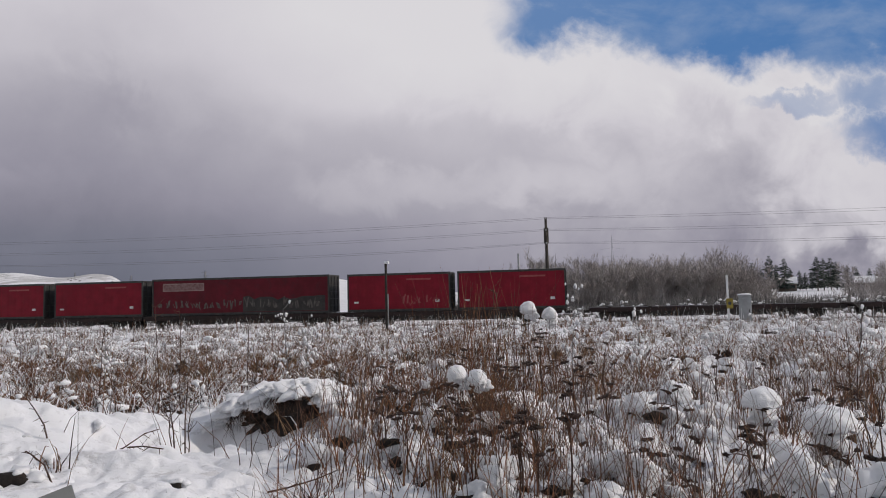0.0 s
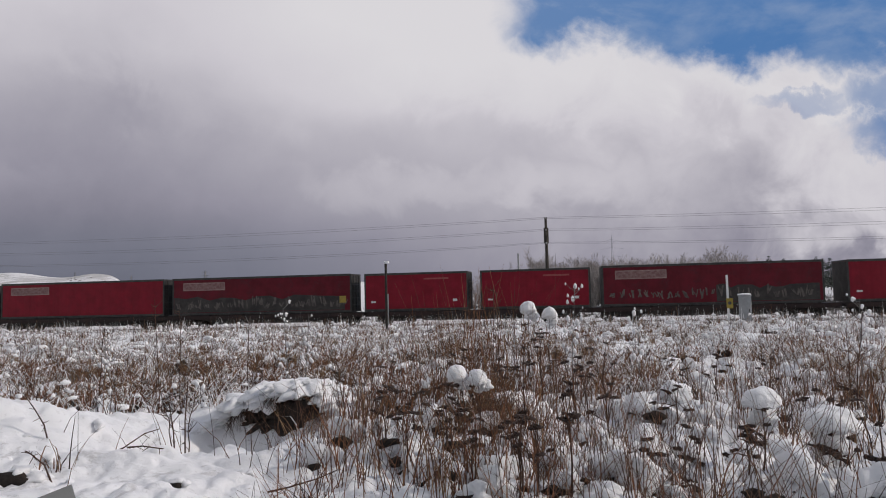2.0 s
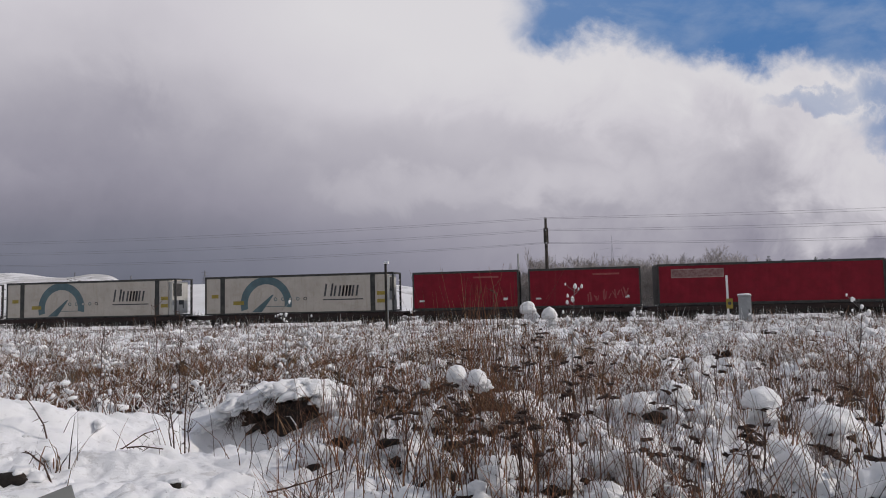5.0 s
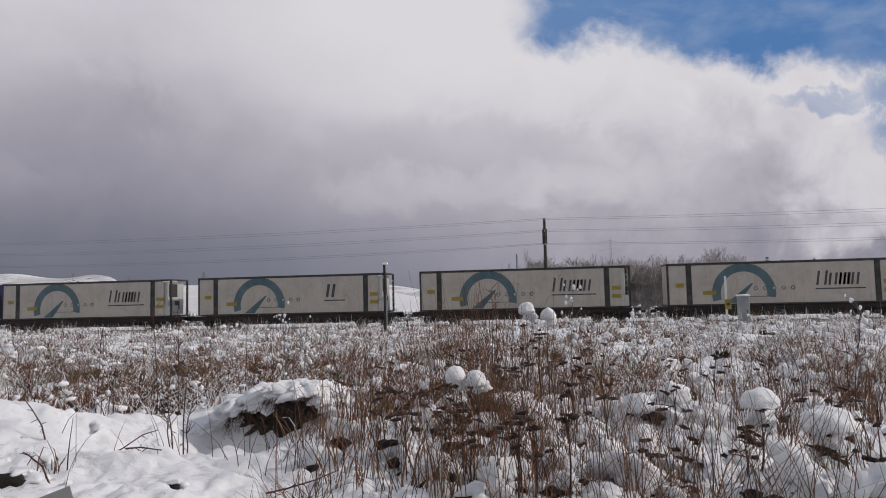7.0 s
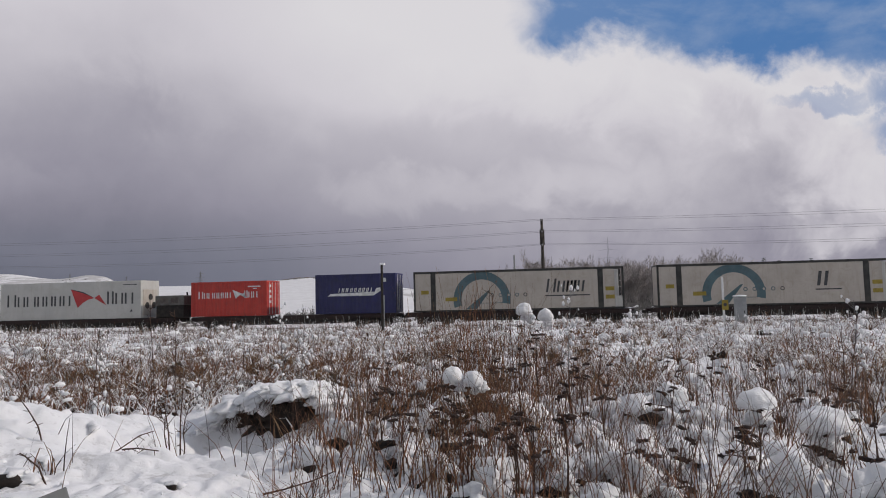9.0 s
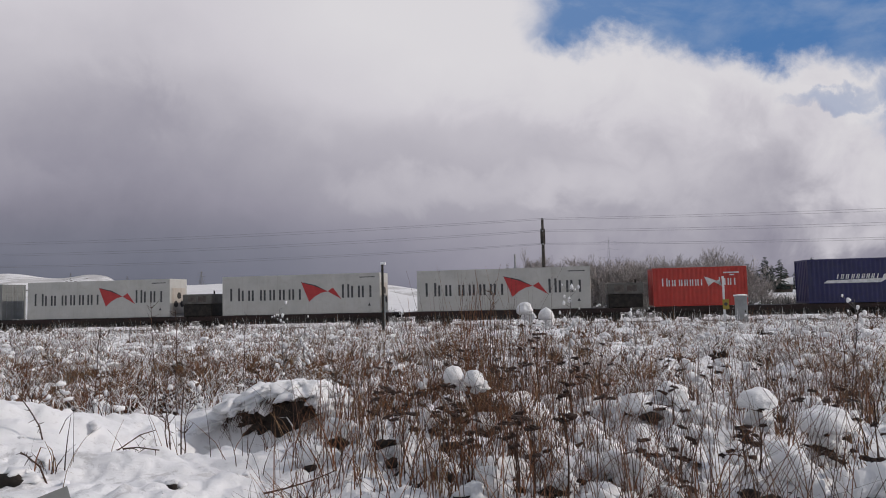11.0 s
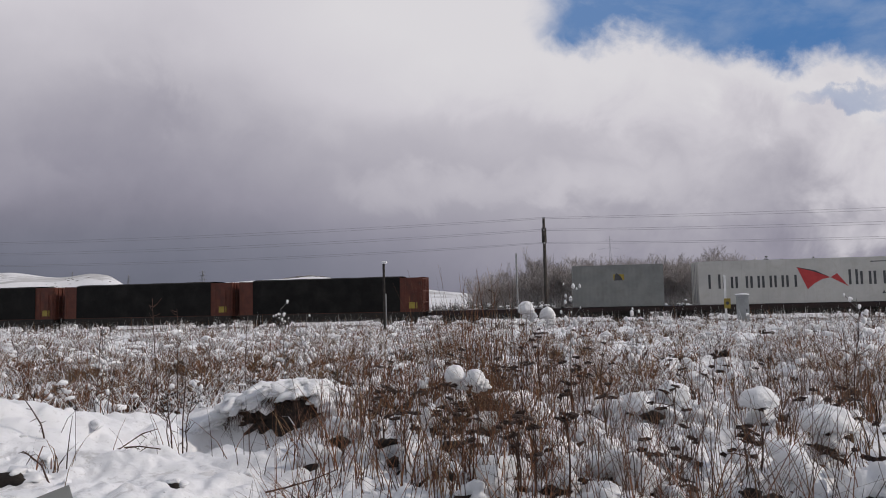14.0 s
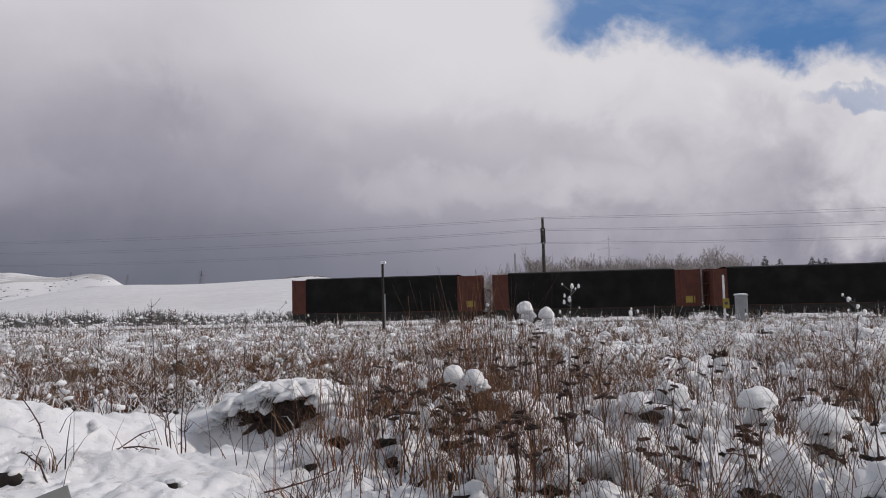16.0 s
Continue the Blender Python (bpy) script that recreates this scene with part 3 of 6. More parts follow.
def red_swap_body(length, height, paint, label, long_one, mark):
    c = thing("curtain_container", label, "freight container", "red curtain-sided containers")
    h = length / 2
    body = Shape().box(-h + 0.03, -1.19, 0.1, h - 0.03, 1.19, height - 0.03, 0.03)
    part("body", body, paint, c)
    part("frame", frame_shape(length, height, 0.11, 0.09), BLACK, c)
    for side in (-1, 1):
        part("end_wall", Shape().box(min(side * h, side * (h - 0.045)), -1.1, 0.1, max(side * h, side * (h - 0.045)), 1.1, height - 0.1), DARKPANEL, c, "plain dark end wall")
    part("roof_rail", Shape().box(-h, -1.235, height - 0.14, h, -1.19, height + 0.012, 0.01), BLACK, c)
    curtain, edge = Shape(), []
    n = int(length / 0.62)
    for i in range(n):
        x0, x1 = -h + 0.14 + (length - 0.28) * i / n, -h + 0.14 + (length - 0.28) * (i + 1) / n
        edge += [(x0, -1.205), ((x0 * 3 + x1) / 4, -1.212), ((x0 + x1 * 3) / 4, -1.212)]
    edge.append((h - 0.14, -1.205))
    m = len(edge)
    curtain.add([(x, y, z) for z in (0.16, height - 0.15) for x, y in edge], [(i, i + 1, m + i + 1, m + i) for i in range(m - 1)])
    part("curtain", curtain, paint, c)
    rope = Shape().box(-h + 0.1, -1.228, 0.10, h - 0.1, -1.205, 0.17)
    part("hem", rope, BLACK, c)
    if long_one:
        s = Shape()
        for a, b in (((-h + 0.9, height - 0.95), (-h + 4.3, height - 0.88)), ((-h + 0.9, height - 0.42), (-h + 4.3, height - 0.35)),
                     ((-h + 0.9, height - 0.88), (-h + 0.97, height - 0.42)), ((-h + 4.23, height - 0.88), (-h + 4.3, height - 0.42))):
            s.plate([(a[0], a[1]), (b[0], a[1]), (b[0], b[1]), (a[0], b[1])], -1.216)
        part("sign_border", s, STREAKED, c)
        part("sign_panel", Shape().plate([(-h + 0.97, height - 0.88), (-h + 4.23, height - 0.88), (-h + 4.23, height - 0.42), (-h + 0.97, height - 0.42)], -1.216, 0.003), SIGNFILL, c)
    else:
        part("sign_bar", Shape().plate([(0.6, height - 0.52), (2.4, height - 0.52), (2.4, height - 0.40), (0.6, height - 0.40)], -1.216), FADED, c, "faded lighter strip")
        part("label_plate", Shape().plate([(-h + 0.5, 0.62), (-h + 0.85, 0.62), (-h + 0.85, 0.74), (-h + 0.5, 0.74)], -1.216), PALE, c)
        part("label_plate", Shape().plate([(h - 1.1, 0.62), (h - 0.8, 0.62), (h - 0.8, 0.80), (h - 1.1, 0.80)], -1.216), PALE, c)
    rng = random.Random(mark)
    if mark in (2, 4, 5, 7):
        x0, x1 = (-h + 0.4, h - 0.8) if long_one else (h - 3.6, h - 1.2)
        x = x0
        while x < x1:
            w, z = rng.uniform(0.2, 0.55), rng.uniform(0.35, 0.6)
            tall = rng.uniform(0.4, 0.85)
            for j in range(4):
                xa, lean, thick = x + rng.uniform(0, w), rng.uniform(-0.2, 0.2), rng.uniform(0.05, 0.12)
                lo, hi = z + tall * rng.uniform(0, 0.3), z + tall * rng.uniform(0.6, 1.0)
                mark_shape = Shape().plate([(xa, lo), (xa + thick, lo), (xa + thick * 0.8 + lean, hi), (xa + lean, hi)], -1.224 - 0.001 * j, 0.002)
                part("graffiti_stroke", mark_shape, FADED if mark in (5, 7) else SPRAY, c, "faded grey graffiti stroke")
            x += w + rng.uniform(0.05, 0.35)
        if long_one:
            a0, a1 = {2: (h * 0.05, h - 0.3), 4: (-h + 0.15, h - 0.5)}.get(mark, (-h + 0.3, h - 0.4))
            n = 14
            top = [(a0 + (a1 - a0) * i / n, 1.15 + rng.uniform(-0.12, 0.25)) for i in range(n + 1)]
            part("spray_ground", Shape().plate([(a0, 0.2), (a1, 0.2)] + list(reversed(top)), -1.218, 0.003), DARKPANEL, c, "dark painted-over lower panel")
    if mark == 4:
        part("label_plate", Shape().plate([(h - 0.9, 0.7), (h - 0.4, 0.7), (h - 0.4, 1.2), (h - 0.9, 1.2)], -1.23), YELLOW, c)
    bars = Shape()
    for z in (0.5, 1.0, 1.5, 2.0):
        bars.box(h - 0.02, -1.1, z, h + 0.03, 1.1, z + 0.06)
    for y in (-0.7, 0.0, 0.7):
        bars.box(h - 0.01, y - 0.04, 0.1, h + 0.045, y + 0.04, height - 0.12)
    part("end_bars", bars, BLACK, c)
    return c


def cold_container(mark):
    length, height = 14.7, 2.86
    c = thing("refrigerated_container", "long cream refrigerated container with a teal dial and dark frame", "freight container", "cream refrigerated containers")
    h = length / 2
    part("body", Shape().box(-h + 0.02, -1.205, 0.06, h - 0.9, 1.205, height - 0.03, 0.02), CREAM, c)
    part("frame", frame_shape(length, height, 0.13, 0.10), BLACK, c)
    part("roof_rail", Shape().box(-h, -1.236, height - 0.15, h - 0.3, -1.19, height + 0.01, 0.01), BLACK, c)
    for x in (-h + 1.25, h - 1.75):
        part("rib", Shape().box(x, -1.235, 0.1, x + 0.36, -1.2, height - 0.13, 0.01), BLACK, c)
    part("end_panel", Shape().box(h - 1.34, -1.222, 0.12, h - 0.62, -1.2, height - 0.16), CREAM, c)
    cool = Shape().box(h - 0.9, -1.1, 0.15, h - 0.35, 1.1, height - 0.2, 0.03)
    part("cooling_unit", cool, WHITE, c, "white cooling unit in the open end frame")
    for z0, z1, y0, y1 in ((1.5, 2.5, -1.0, 0.15), (0.55, 1.2, -0.2, 0.45)):
        part("grille", Shape().box(h - 0.345, y0, z0, h - 0.31, y1, z1, 0.01), BLACK, c)
    for i in range(6):
        z = 0.3 + i * 0.4
        part("ladder_rung", Shape().tube([(h - 0.06, 0.55, z), (h - 0.06, 1.12, z)], [0.025, 0.025], 6), PALE, c)
    part("fan_box", Shape().box(h - 0.62, -1.19, 0.1, h - 0.02, -0.2, 0.85, 0.02), WHITE, c)
    # the dial
    n, cx, cz = 26, -h + 4.9, 0.76
    turns = [math.pi * (1.08 - 1.13 * i / n) for i in range(n + 1)]
    ring = [(cx + r * math.cos(t), min(cz + r * math.sin(t), height - 0.14)) for r in (1.46, 2.02) for t in turns]
    m = n + 1
    dial = Shape().add([(px, -1.211, pz) for px, pz in ring] + [(px, -1.206, pz) for px, pz in ring],
                       [(i, i + 1, m + i + 1, m + i) for i in range(n)] + [(i, 2 * m + i, 2 * m + i + 1, i + 1) for i in range(n)]
                       + [(m + i, m + i + 1, 3 * m + i + 1, 3 * m + i) for i in range(n)])
    part("dial_arc", dial, TEAL, c)
    part("dial_needle", Shape().plate([(cx - 1.15, 0.14), (cx - 0.35, 0.14), (cx + 0.62, 1.42), (cx + 0.48, 1.42)], -1.206, 0.008), TEAL, c)
    for i in range(5):
        x = cx + 0.75 + i * 0.58
        ring = []
        for j in range(10):
            t = 2 * math.pi * j / 10
            ring.append((x + 0.14 * math.cos(t), 1.08 + 0.14 * math.sin(t)))
        part("dial_dot", Shape().plate(ring, -1.214, 0.004), INK if i == 4 else TEAL, c)
        part("dial_dot_face", Shape().plate([(x + (px - x) * 0.6, 1.08 + (pz - 1.08) * 0.6) for px, pz in ring], -1.219, 0.003), CREAM, c)
    part("fine_print", Shape().plate([(cx - 0.6, 0.52), (cx + 1.9, 0.52), (cx + 1.9, 0.56), (cx - 0.6, 0.56)], -1.212), TEAL, c)
    if mark == 3:
        part("lettering", letters(h - 4.6, 1.2, [0.62], 0.95, -1.206, 0.1, 0.16, 0.2), INK, c, "one bold dark mark")
        part("fine_print", Shape().plate([(h - 4.7, 0.92), (h - 3.1, 0.92), (h - 3.1, 1.0), (h - 4.7, 1.0)], -1.206), INK, c)
    else:
        part("lettering", letters(h - 5.3, 1.2, [0.62, 0.5, 0.14, 0.14, 0.1, 0.46], 0.78, -1.206, 0.12, 0.16, 0.14, 1.2), INK, c, "bold slanting dark marks")
        part("fine_print", Shape().plate([(h - 5.35, 0.92), (h - 2.3, 0.92), (h - 2.3, 1.0), (h - 5.35, 1.0)], -1.206), INK, c)
    for x, z, w in ((-h + 0.55, 1.25, 0.55), (-h + 2.3, 0.72, 0.85), (h - 1.25, 1.22, 0.6), (h - 1.25, 0.66, 0.6)):
        part("label_plate", Shape().plate([(x, z), (x + w, z), (x + w, z + 0.27), (x, z + 0.27)], -1.226), YELLOW, c)
    return c


def shipping_container(length, height, paint, label, marks, fittings, ribbed=True, door_side=1, depth=0.026):
    c = thing("shipping_container", label, "freight container", "shipping containers")
    if ribbed:
        part("body", corrugated(length, height, 0.28, depth), paint, c)
    else:
        h = length / 2
        part("body", Shape().box(-h + 0.01, -1.208, 0.05, h - 0.01, 1.208, height - 0.03, 0.015), paint, c)
    part("frame", frame_shape(length, height, 0.14, 0.11, 0.004), paint, c)
    doors(c, length, height, paint, fittings, door_side)
    marks(c, length, height)
    return c


def white_marks(c, length, height):
    h, y = length / 2, -1.209
    part("lettering", letters(-h + 0.62, 1.05, [0.78, 0.66, 0.8, 0.6, 0.62, 0.6, 0.66], 0.78, y, 0.14, 0, 0.15, 1.22), INK, c, "thin dark marks in a row")
    part("lettering", letters(h - 2.85, 1.12, [0.56, 0.66, 0.72], 0.85, y, 0.14, 0, 0.15, 1.15), INK, c, "thin dark marks in a row")
    part("emblem", Shape().plate([(-h + 6.22, 2.32), (-h + 6.82, 0.88), (-h + 7.25, 1.25), (-h + 7.75, 1.52), (-h + 8.25, 1.62), (-h + 7.3, 2.0)], y), SCARLET, c, "red pennant emblem")
    part("emblem", Shape().plate([(-h + 8.25, 1.62), (-h + 9.3, 1.02), (-h + 8.65, 1.88)], y), SCARLET, c)
    part("emblem_edge", Shape().plate([(-h + 6.16, 2.36), (-h + 6.22, 2.32), (-h + 7.3, 2.0), (-h + 8.25, 1.62), (-h + 7.32, 2.10)], y), INK, c)
    part("label_plate", Shape().plate([(h - 1.5, height - 0.33), (h - 0.35, height - 0.33), (h - 0.35, height - 0.27), (h - 1.5, height - 0.27)], y), INK, c)
    part("label_plate", Shape().plate([(h - 0.9, 0.5), (h - 0.68, 0.5), (h - 0.79, 0.72)], y), INK, c)
    cool = Shape().box(h - 0.02, -0.95, 0.2, h + 0.05, 0.95, 2.2, 0.02)
    part("cooling_unit", cool, CREAM, c)
    for x, z in ((-0.45, 0.95), (0.45, 0.95), (0.0, 1.6)):
        part("fan", Shape().tube([(h + 0.04, x, z), (h + 0.075, x, z)], [0.26, 0.26], 14), DARKPANEL, c)


def red_marks(c, length, height):
    h, y = length / 2, -1.209
    part("lettering", letters(-h + 0.6, 1.35, [0.36, 0.3, 0.38, 0.28, 0.28, 0.28, 0.3], 0.42, y, 0.07, 0, 0.08, 1.25), PALE, c, "thin white marks in a row")
    part("lettering", letters(h - 1.78, 1.35, [0.26, 0.3, 0.34], 0.45, y, 0.07, 0, 0.08, 1.2), PALE, c, "thin white marks in a row")
    part("emblem", Shape().plate([(-h + 3.35, 1.95), (-h + 3.6, 1.3), (-h + 3.9, 1.55), (-h + 4.25, 1.6), (-h + 3.8, 1.78)], y), PALE, c, "white pennant emblem")
    part("emblem", Shape().plate([(-h + 3.95, 1.58), (-h + 4.45, 1.3), (-h + 4.3, 1.72)], y), PALE, c)
    part("label_plate", Shape().plate([(h - 1.5, height - 0.45), (h - 0.5, height - 0.45), (h - 0.5, height - 0.36), (h - 1.5, height - 0.36)], y), PALE, c)
    part("label_plate", Shape().plate([(h - 1.1, height - 0.60), (h - 0.8, height - 0.60), (h - 0.8, height - 0.52), (h - 1.1, height - 0.52)], y), PALE, c)
    for z in (0.9, 1.3, 1.7, 2.1):
        part("label_plate", Shape().box(h + 0.02, -0.85, z, h + 0.03, -0.45, z + 0.2), PALE, c)


def navy_marks(c, length, height):
    h, y = length / 2, -1.209
    part("lettering", letters(-h + 1.75, 1.55, [0.3, 0.26, 0.3, 0.26, 0.28, 0.24, 0.26, 0.3], 0.30, y, 0.04, 0.25, 0.07), PALE, c, "slanting white marks in a row")
    part("emblem", Shape().plate([(-h + 0.95, 1.28), (-h + 4.4, 1.28), (-h + 4.95, 1.62), (-h + 4.9, 1.85), (-h + 4.6, 1.8), (-h + 4.5, 1.55), (-h + 1.15, 1.46)], y), PALE, c, "long white swash")
    part("label_plate", Shape().plate([(h - 1.0, height - 0.62), (h - 0.72, height - 0.62), (h - 0.72, height - 0.34), (h - 1.0, height - 0.34)], y), PALE, c)


def grey_marks(c, length, height):
    h, y = length / 2, -1.209
    x = -h + 2.75
    part("warning_label", Shape().plate([(x, 1.8), (x + 0.72, 1.8), (x + 0.72, 2.2), (x, 2.2)], y), YELLOW, c)
    part("warning_mark", Shape().plate([(x + 0.05, 1.78), (x + 0.62, 1.78), (x + 0.5, 2.05), (x + 0.2, 2.3), (x + 0.1, 2.1)], y - 0.006), INK, c)


def covered_wagon():
    w = thing("covered_wagon", "brown high-sided freight wagon under a black tarpaulin", "railway wagon", "brown covered wagons")
    length, h, top = 13.9, 6.95, 3.52
    body = Shape()
    body.box(-h, -1.2, 0.92, h, 1.2, 1.02)
    for y in (-1.2, 1.14):
        body.box(-h, y, 1.02, h, y + 0.06, top - 0.1)
    for x in (-h, h - 0.06):
        body.box(x, -1.14, 1.02, x + 0.06, 1.14, top - 0.1)
    part("body", body, RUST, w)
    for i in range(13):
        x = -h + 0.05 + i * (length - 0.2) / 12
        part("side_post", Shape().box(x, -1.235, 0.95, x + 0.1, -1.2, top - 0.08, 0.01), RUST, w)
    for side in (-1, 1):
        x = side * h
        for y in (-1.15, -0.75, -0.3, 0.2, 0.65, 1.05):
            part("end_post", Shape().box(min(x, x + side * 0.09), y, 0.95, max(x, x + side * 0.09), y + 0.09, top - 0.06, 0.01), RUST, w)
        for z in (1.6, 2.4, 3.3):
            part("end_rail", Shape().box(min(x, x + side * 0.07), -1.2, z, max(x, x + side * 0.07), 1.2, z + 0.08, 0.01), RUST, w)
    tarp = Shape()
    n, a0, a1 = 26, -h + 1.02, h - 1.6
    prof = [(-1.26, 0.98), (-1.255, 2.2), (-1.25, top - 0.06), (-0.7, top + 0.03), (0.7, top + 0.03), (1.25, top - 0.06), (1.26, 0.98)]
    m, v = len(prof), []
    for i in range(n + 1):
        x, q = a0 + (a1 - a0) * i / n, 0.008 * math.sin(i * 0.9)
        v += [(x, y + (0 if abs(y) < 1 else q * (1 if y > 0 else -1)), z + (q if abs(y) < 1.0 else 0)) for y, z in prof]
    tarp.add(v, [(i * m + j, (i + 1) * m + j, (i + 1) * m + j + 1, i * m + j + 1) for i in range(n) for j in range(m - 1)])
    part("tarpaulin", tarp, TARP, w)
    for y in (-1.22, 1.16):
        part("side_sill", Shape().box(-h, y, 0.55, h, y + 0.06, 0.95, 0.01), IRON, w)
    part("label_plate", Shape().box(h - 0.95, -1.25, 1.2, h - 0.35, -1.235, 1.65), YELLOW, w)
    part("ladder", Shape().box(h - 0.2, -1.27, 0.95, h - 0.12, -1.24, top - 0.1).box(h - 0.5, -1.27, 1.0, h - 0.42, -1.24, top - 0.6), RUST, w)
    gear = flat_wagon(length, "")
    for child in list(gear.children):
        if child.name.startswith(("deck", "side_sill", "container_lock")):
            bpy.data.objects.remove(child)
        else:
            child.parent = w
    bpy.data.objects.remove(gear)
    return w


def generator(label):
    c = thing("generator_set", label, "generator", "generator sets")
    part("fuel_tank", Shape().box(-1.15, -1.1, 0.0, 1.15, 1.1, 0.95, 0.05), IRON, c)
    part("hood", Shape().box(-1.2, -1.15, 0.95, 1.2, 1.15, 1.7, 0.04), HOOD, c, "dull grey sheet-metal hood")
    for x in (-0.75, 0.1):
        part("vent", Shape().box(x, -1.165, 1.1, x + 0.65, -1.15, 1.55), SPRAY, c)
    part("exhaust", Shape().tube([(0.8, 0, 1.7), (0.8, 0, 1.95)], [0.06, 0.06], 8), IRON, c)
    return c


def build_train():
    red_wagon = "oxide-red container flat wagon with dark running gear on the rails"
    base_a = flat_wagon(15.9, red_wagon)
    used = [False]

    def wagon(a, b):
        """A flat wagon between two places on the track, of one standard length."""
        if not used[0]:
            used[0] = True
            return on_track(base_a, (a + b) / 2)
        return on_track(copy_thing(base_a, pose(0, 0, 0)), (a + b) / 2)

    for mid in (10.2, 27.0):
        wagon(mid - 8, mid + 8)
    for mid in (-7.3, -23.5, -39.5, -55.7, -70.5, -86.8, -103.4, -120.5, -137.6, -154.6, -171.2, -188.6, -205.4, -221.4, -237.4):
        wagon(mid - 8, mid + 8)
    short = "red curtain-sided container with a black frame on a wagon"
    for i, (a, b) in enumerate(((-6.95, 0.67), (-15.1, -7.48), (-39.1, -31.5), (-47.6, -40.0), (-86.4, -78.8), (-94.7, -87.1))):
        on_track(red_swap_body(7.62, 2.74, RED, short, False, (11, 5, 12, 13, 7, 14)[i]), (a + b) / 2, DECK_Z)
    for i, (a, b) in enumerate(((-30.6, -16.6), (-62.8, -48.6), (-77.7, -63.5))):
        lab = ("long dull red curtain container with graffiti on its dark lower half", "long red curtain container with its lower half painted over", "long clean red curtain-sided container with a pale sign")[i]
        on_track(red_swap_body(14.2, 2.80, (DARKRED, DARKRED, RED)[i], lab, True, (2, 4, 15)[i]), (a + b) / 2, DECK_Z)
    for i, mid in enumerate((-103.45, -120.55, -137.7, -154.6)):
        on_track(cold_container(i + 1), mid, DECK_Z)
    on_track(shipping_container(6.06, 2.87, NAVY, "dark blue ribbed shipping container with a white swash", navy_marks, PALE), -166.3, DECK_Z)
    on_track(shipping_container(6.06, 2.59, ORANGE, "bright red ribbed shipping container with white print", red_marks, PALE), -176.15, DECK_Z)
    for mid in (-189.45, -204.4, -220.9):
        on_track(shipping_container(12.19, 2.89, WHITE, "long white smooth-sided container with dark marks and red pennant", white_marks, GALV, False, -1), mid, DECK_Z)
    on_track(shipping_container(6.06, 2.84, GREY, "plain grey ribbed shipping container with a yellow warning label", grey_marks, GALV, True, 1, 0.004), -232.3, DECK_Z)
    for mid in (-181.0, -212.6):
        on_track(generator("squat dark generator set with a grey hood on a wagon deck"), mid, 0.99)
    first = covered_wagon()
    on_track(first, -252.95)
    for mid in (-267.6, -282.5):
        on_track(copy_thing(first, pose(0, 0, 0)), mid)


build_train()

# ---------------------------------------------------------------- meadow
RNG = np.random.default_rng(7)


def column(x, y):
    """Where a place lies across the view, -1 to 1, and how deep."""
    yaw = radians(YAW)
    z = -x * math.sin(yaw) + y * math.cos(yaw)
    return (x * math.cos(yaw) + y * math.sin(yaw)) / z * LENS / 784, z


def scatter(n, near, far, keep=None, half=36.0):
    """Places on the meadow, evenly spread over the view and over the logarithm of the distance."""
    out = []
    while len(out) < n:
        a = radians(RNG.uniform(-half, half) - YAW)
        r = near * (far / near) ** RNG.random()
        x, y = r * math.sin(a), r * math.cos(a)
        if y < 45.5 and (keep is None or RNG.random() < keep(x, y, r)):
            out.append((x, y, r))
    return out


def weedy(x, y, r):
    """How thick the dead growth stands: thin on the drift close by, thick beyond it and to one side."""
    c, _ = column(x, y)
    thin = 1 - smoothstep(-0.42, -0.12, c)
    close = 1 - smoothstep(8.3, 10.0, r)
    patch = 0.06 + 0.94 * smoothstep(-0.10, 0.26, noise.noise((x * 0.55, y * 0.36, 3.3)) + 0.7 * noise.noise((x * 1.6, y * 1.0, 6.1)))
    clear = math.exp(-((c - 0.54) / 0.17) ** 2) * smoothstep(12.5, 14.5, r) * (1 - smoothstep(22, 26, r))      # open snow
    heap = max(math.exp(-((x - 1.1) / 0.7) ** 2 - ((y - 6.6) / 0.8) ** 2), math.exp(-((x - 1.15) / 0.45) ** 2 - ((y - 5.1) / 0.6) ** 2))
    return (1 - 0.95 * thin * close) * patch * (1 - 0.85 * clear) * (1 - 0.7 * heap)


def unit_blob(seed, amount=0.22, level=2, droop=0.0):
    bm = bmesh.new()
    bmesh.ops.create_icosphere(bm, subdivisions=level, radius=1.0)
    for v in bm.verts:
        o = Vector((seed * 7.1, seed, 2.0 + seed * 3.3))
        n = noise.noise(v.co * 0.9 + o) + 0.6 * noise.noise(v.co * 2.1 + o) + 0.4 * noise.noise(v.co * 4.5 + o)
        v.co *= 1 + amount * n * 1.7
        v.co.z -= droop * (v.co.x ** 2 + v.co.y ** 2)
    v = np.array([q.co[:] for q in bm.verts])
    f = np.array([[q.index for q in face.verts] for face in bm.faces])
    bm.free()
    return v, f


def join_blobs(name, items, material, amount=0.22, level=2, droop=0.0):
    """Many lumps in one mesh: items are (x, y, z, rx, ry, rz radii, turn)."""
    shapes = [unit_blob(i + 1, amount, level, droop) for i in range(10)]
    vs, fs, o = [], [], 0
    for i, (x, y, z, a, b, c, t) in enumerate(items):
        v, f = shapes[i % 10]
        q = v * (a, b, c)
        ct, st = math.cos(t), math.sin(t)
        q = np.stack((q[:, 0] * ct - q[:, 1] * st + x, q[:, 0] * st + q[:, 1] * ct + y, q[:, 2] + z), 1)
        vs.append(q)
        fs.append(f + o)
        o += len(v)
    return arrays_to_object(name, np.concatenate(vs), np.concatenate(fs), material)


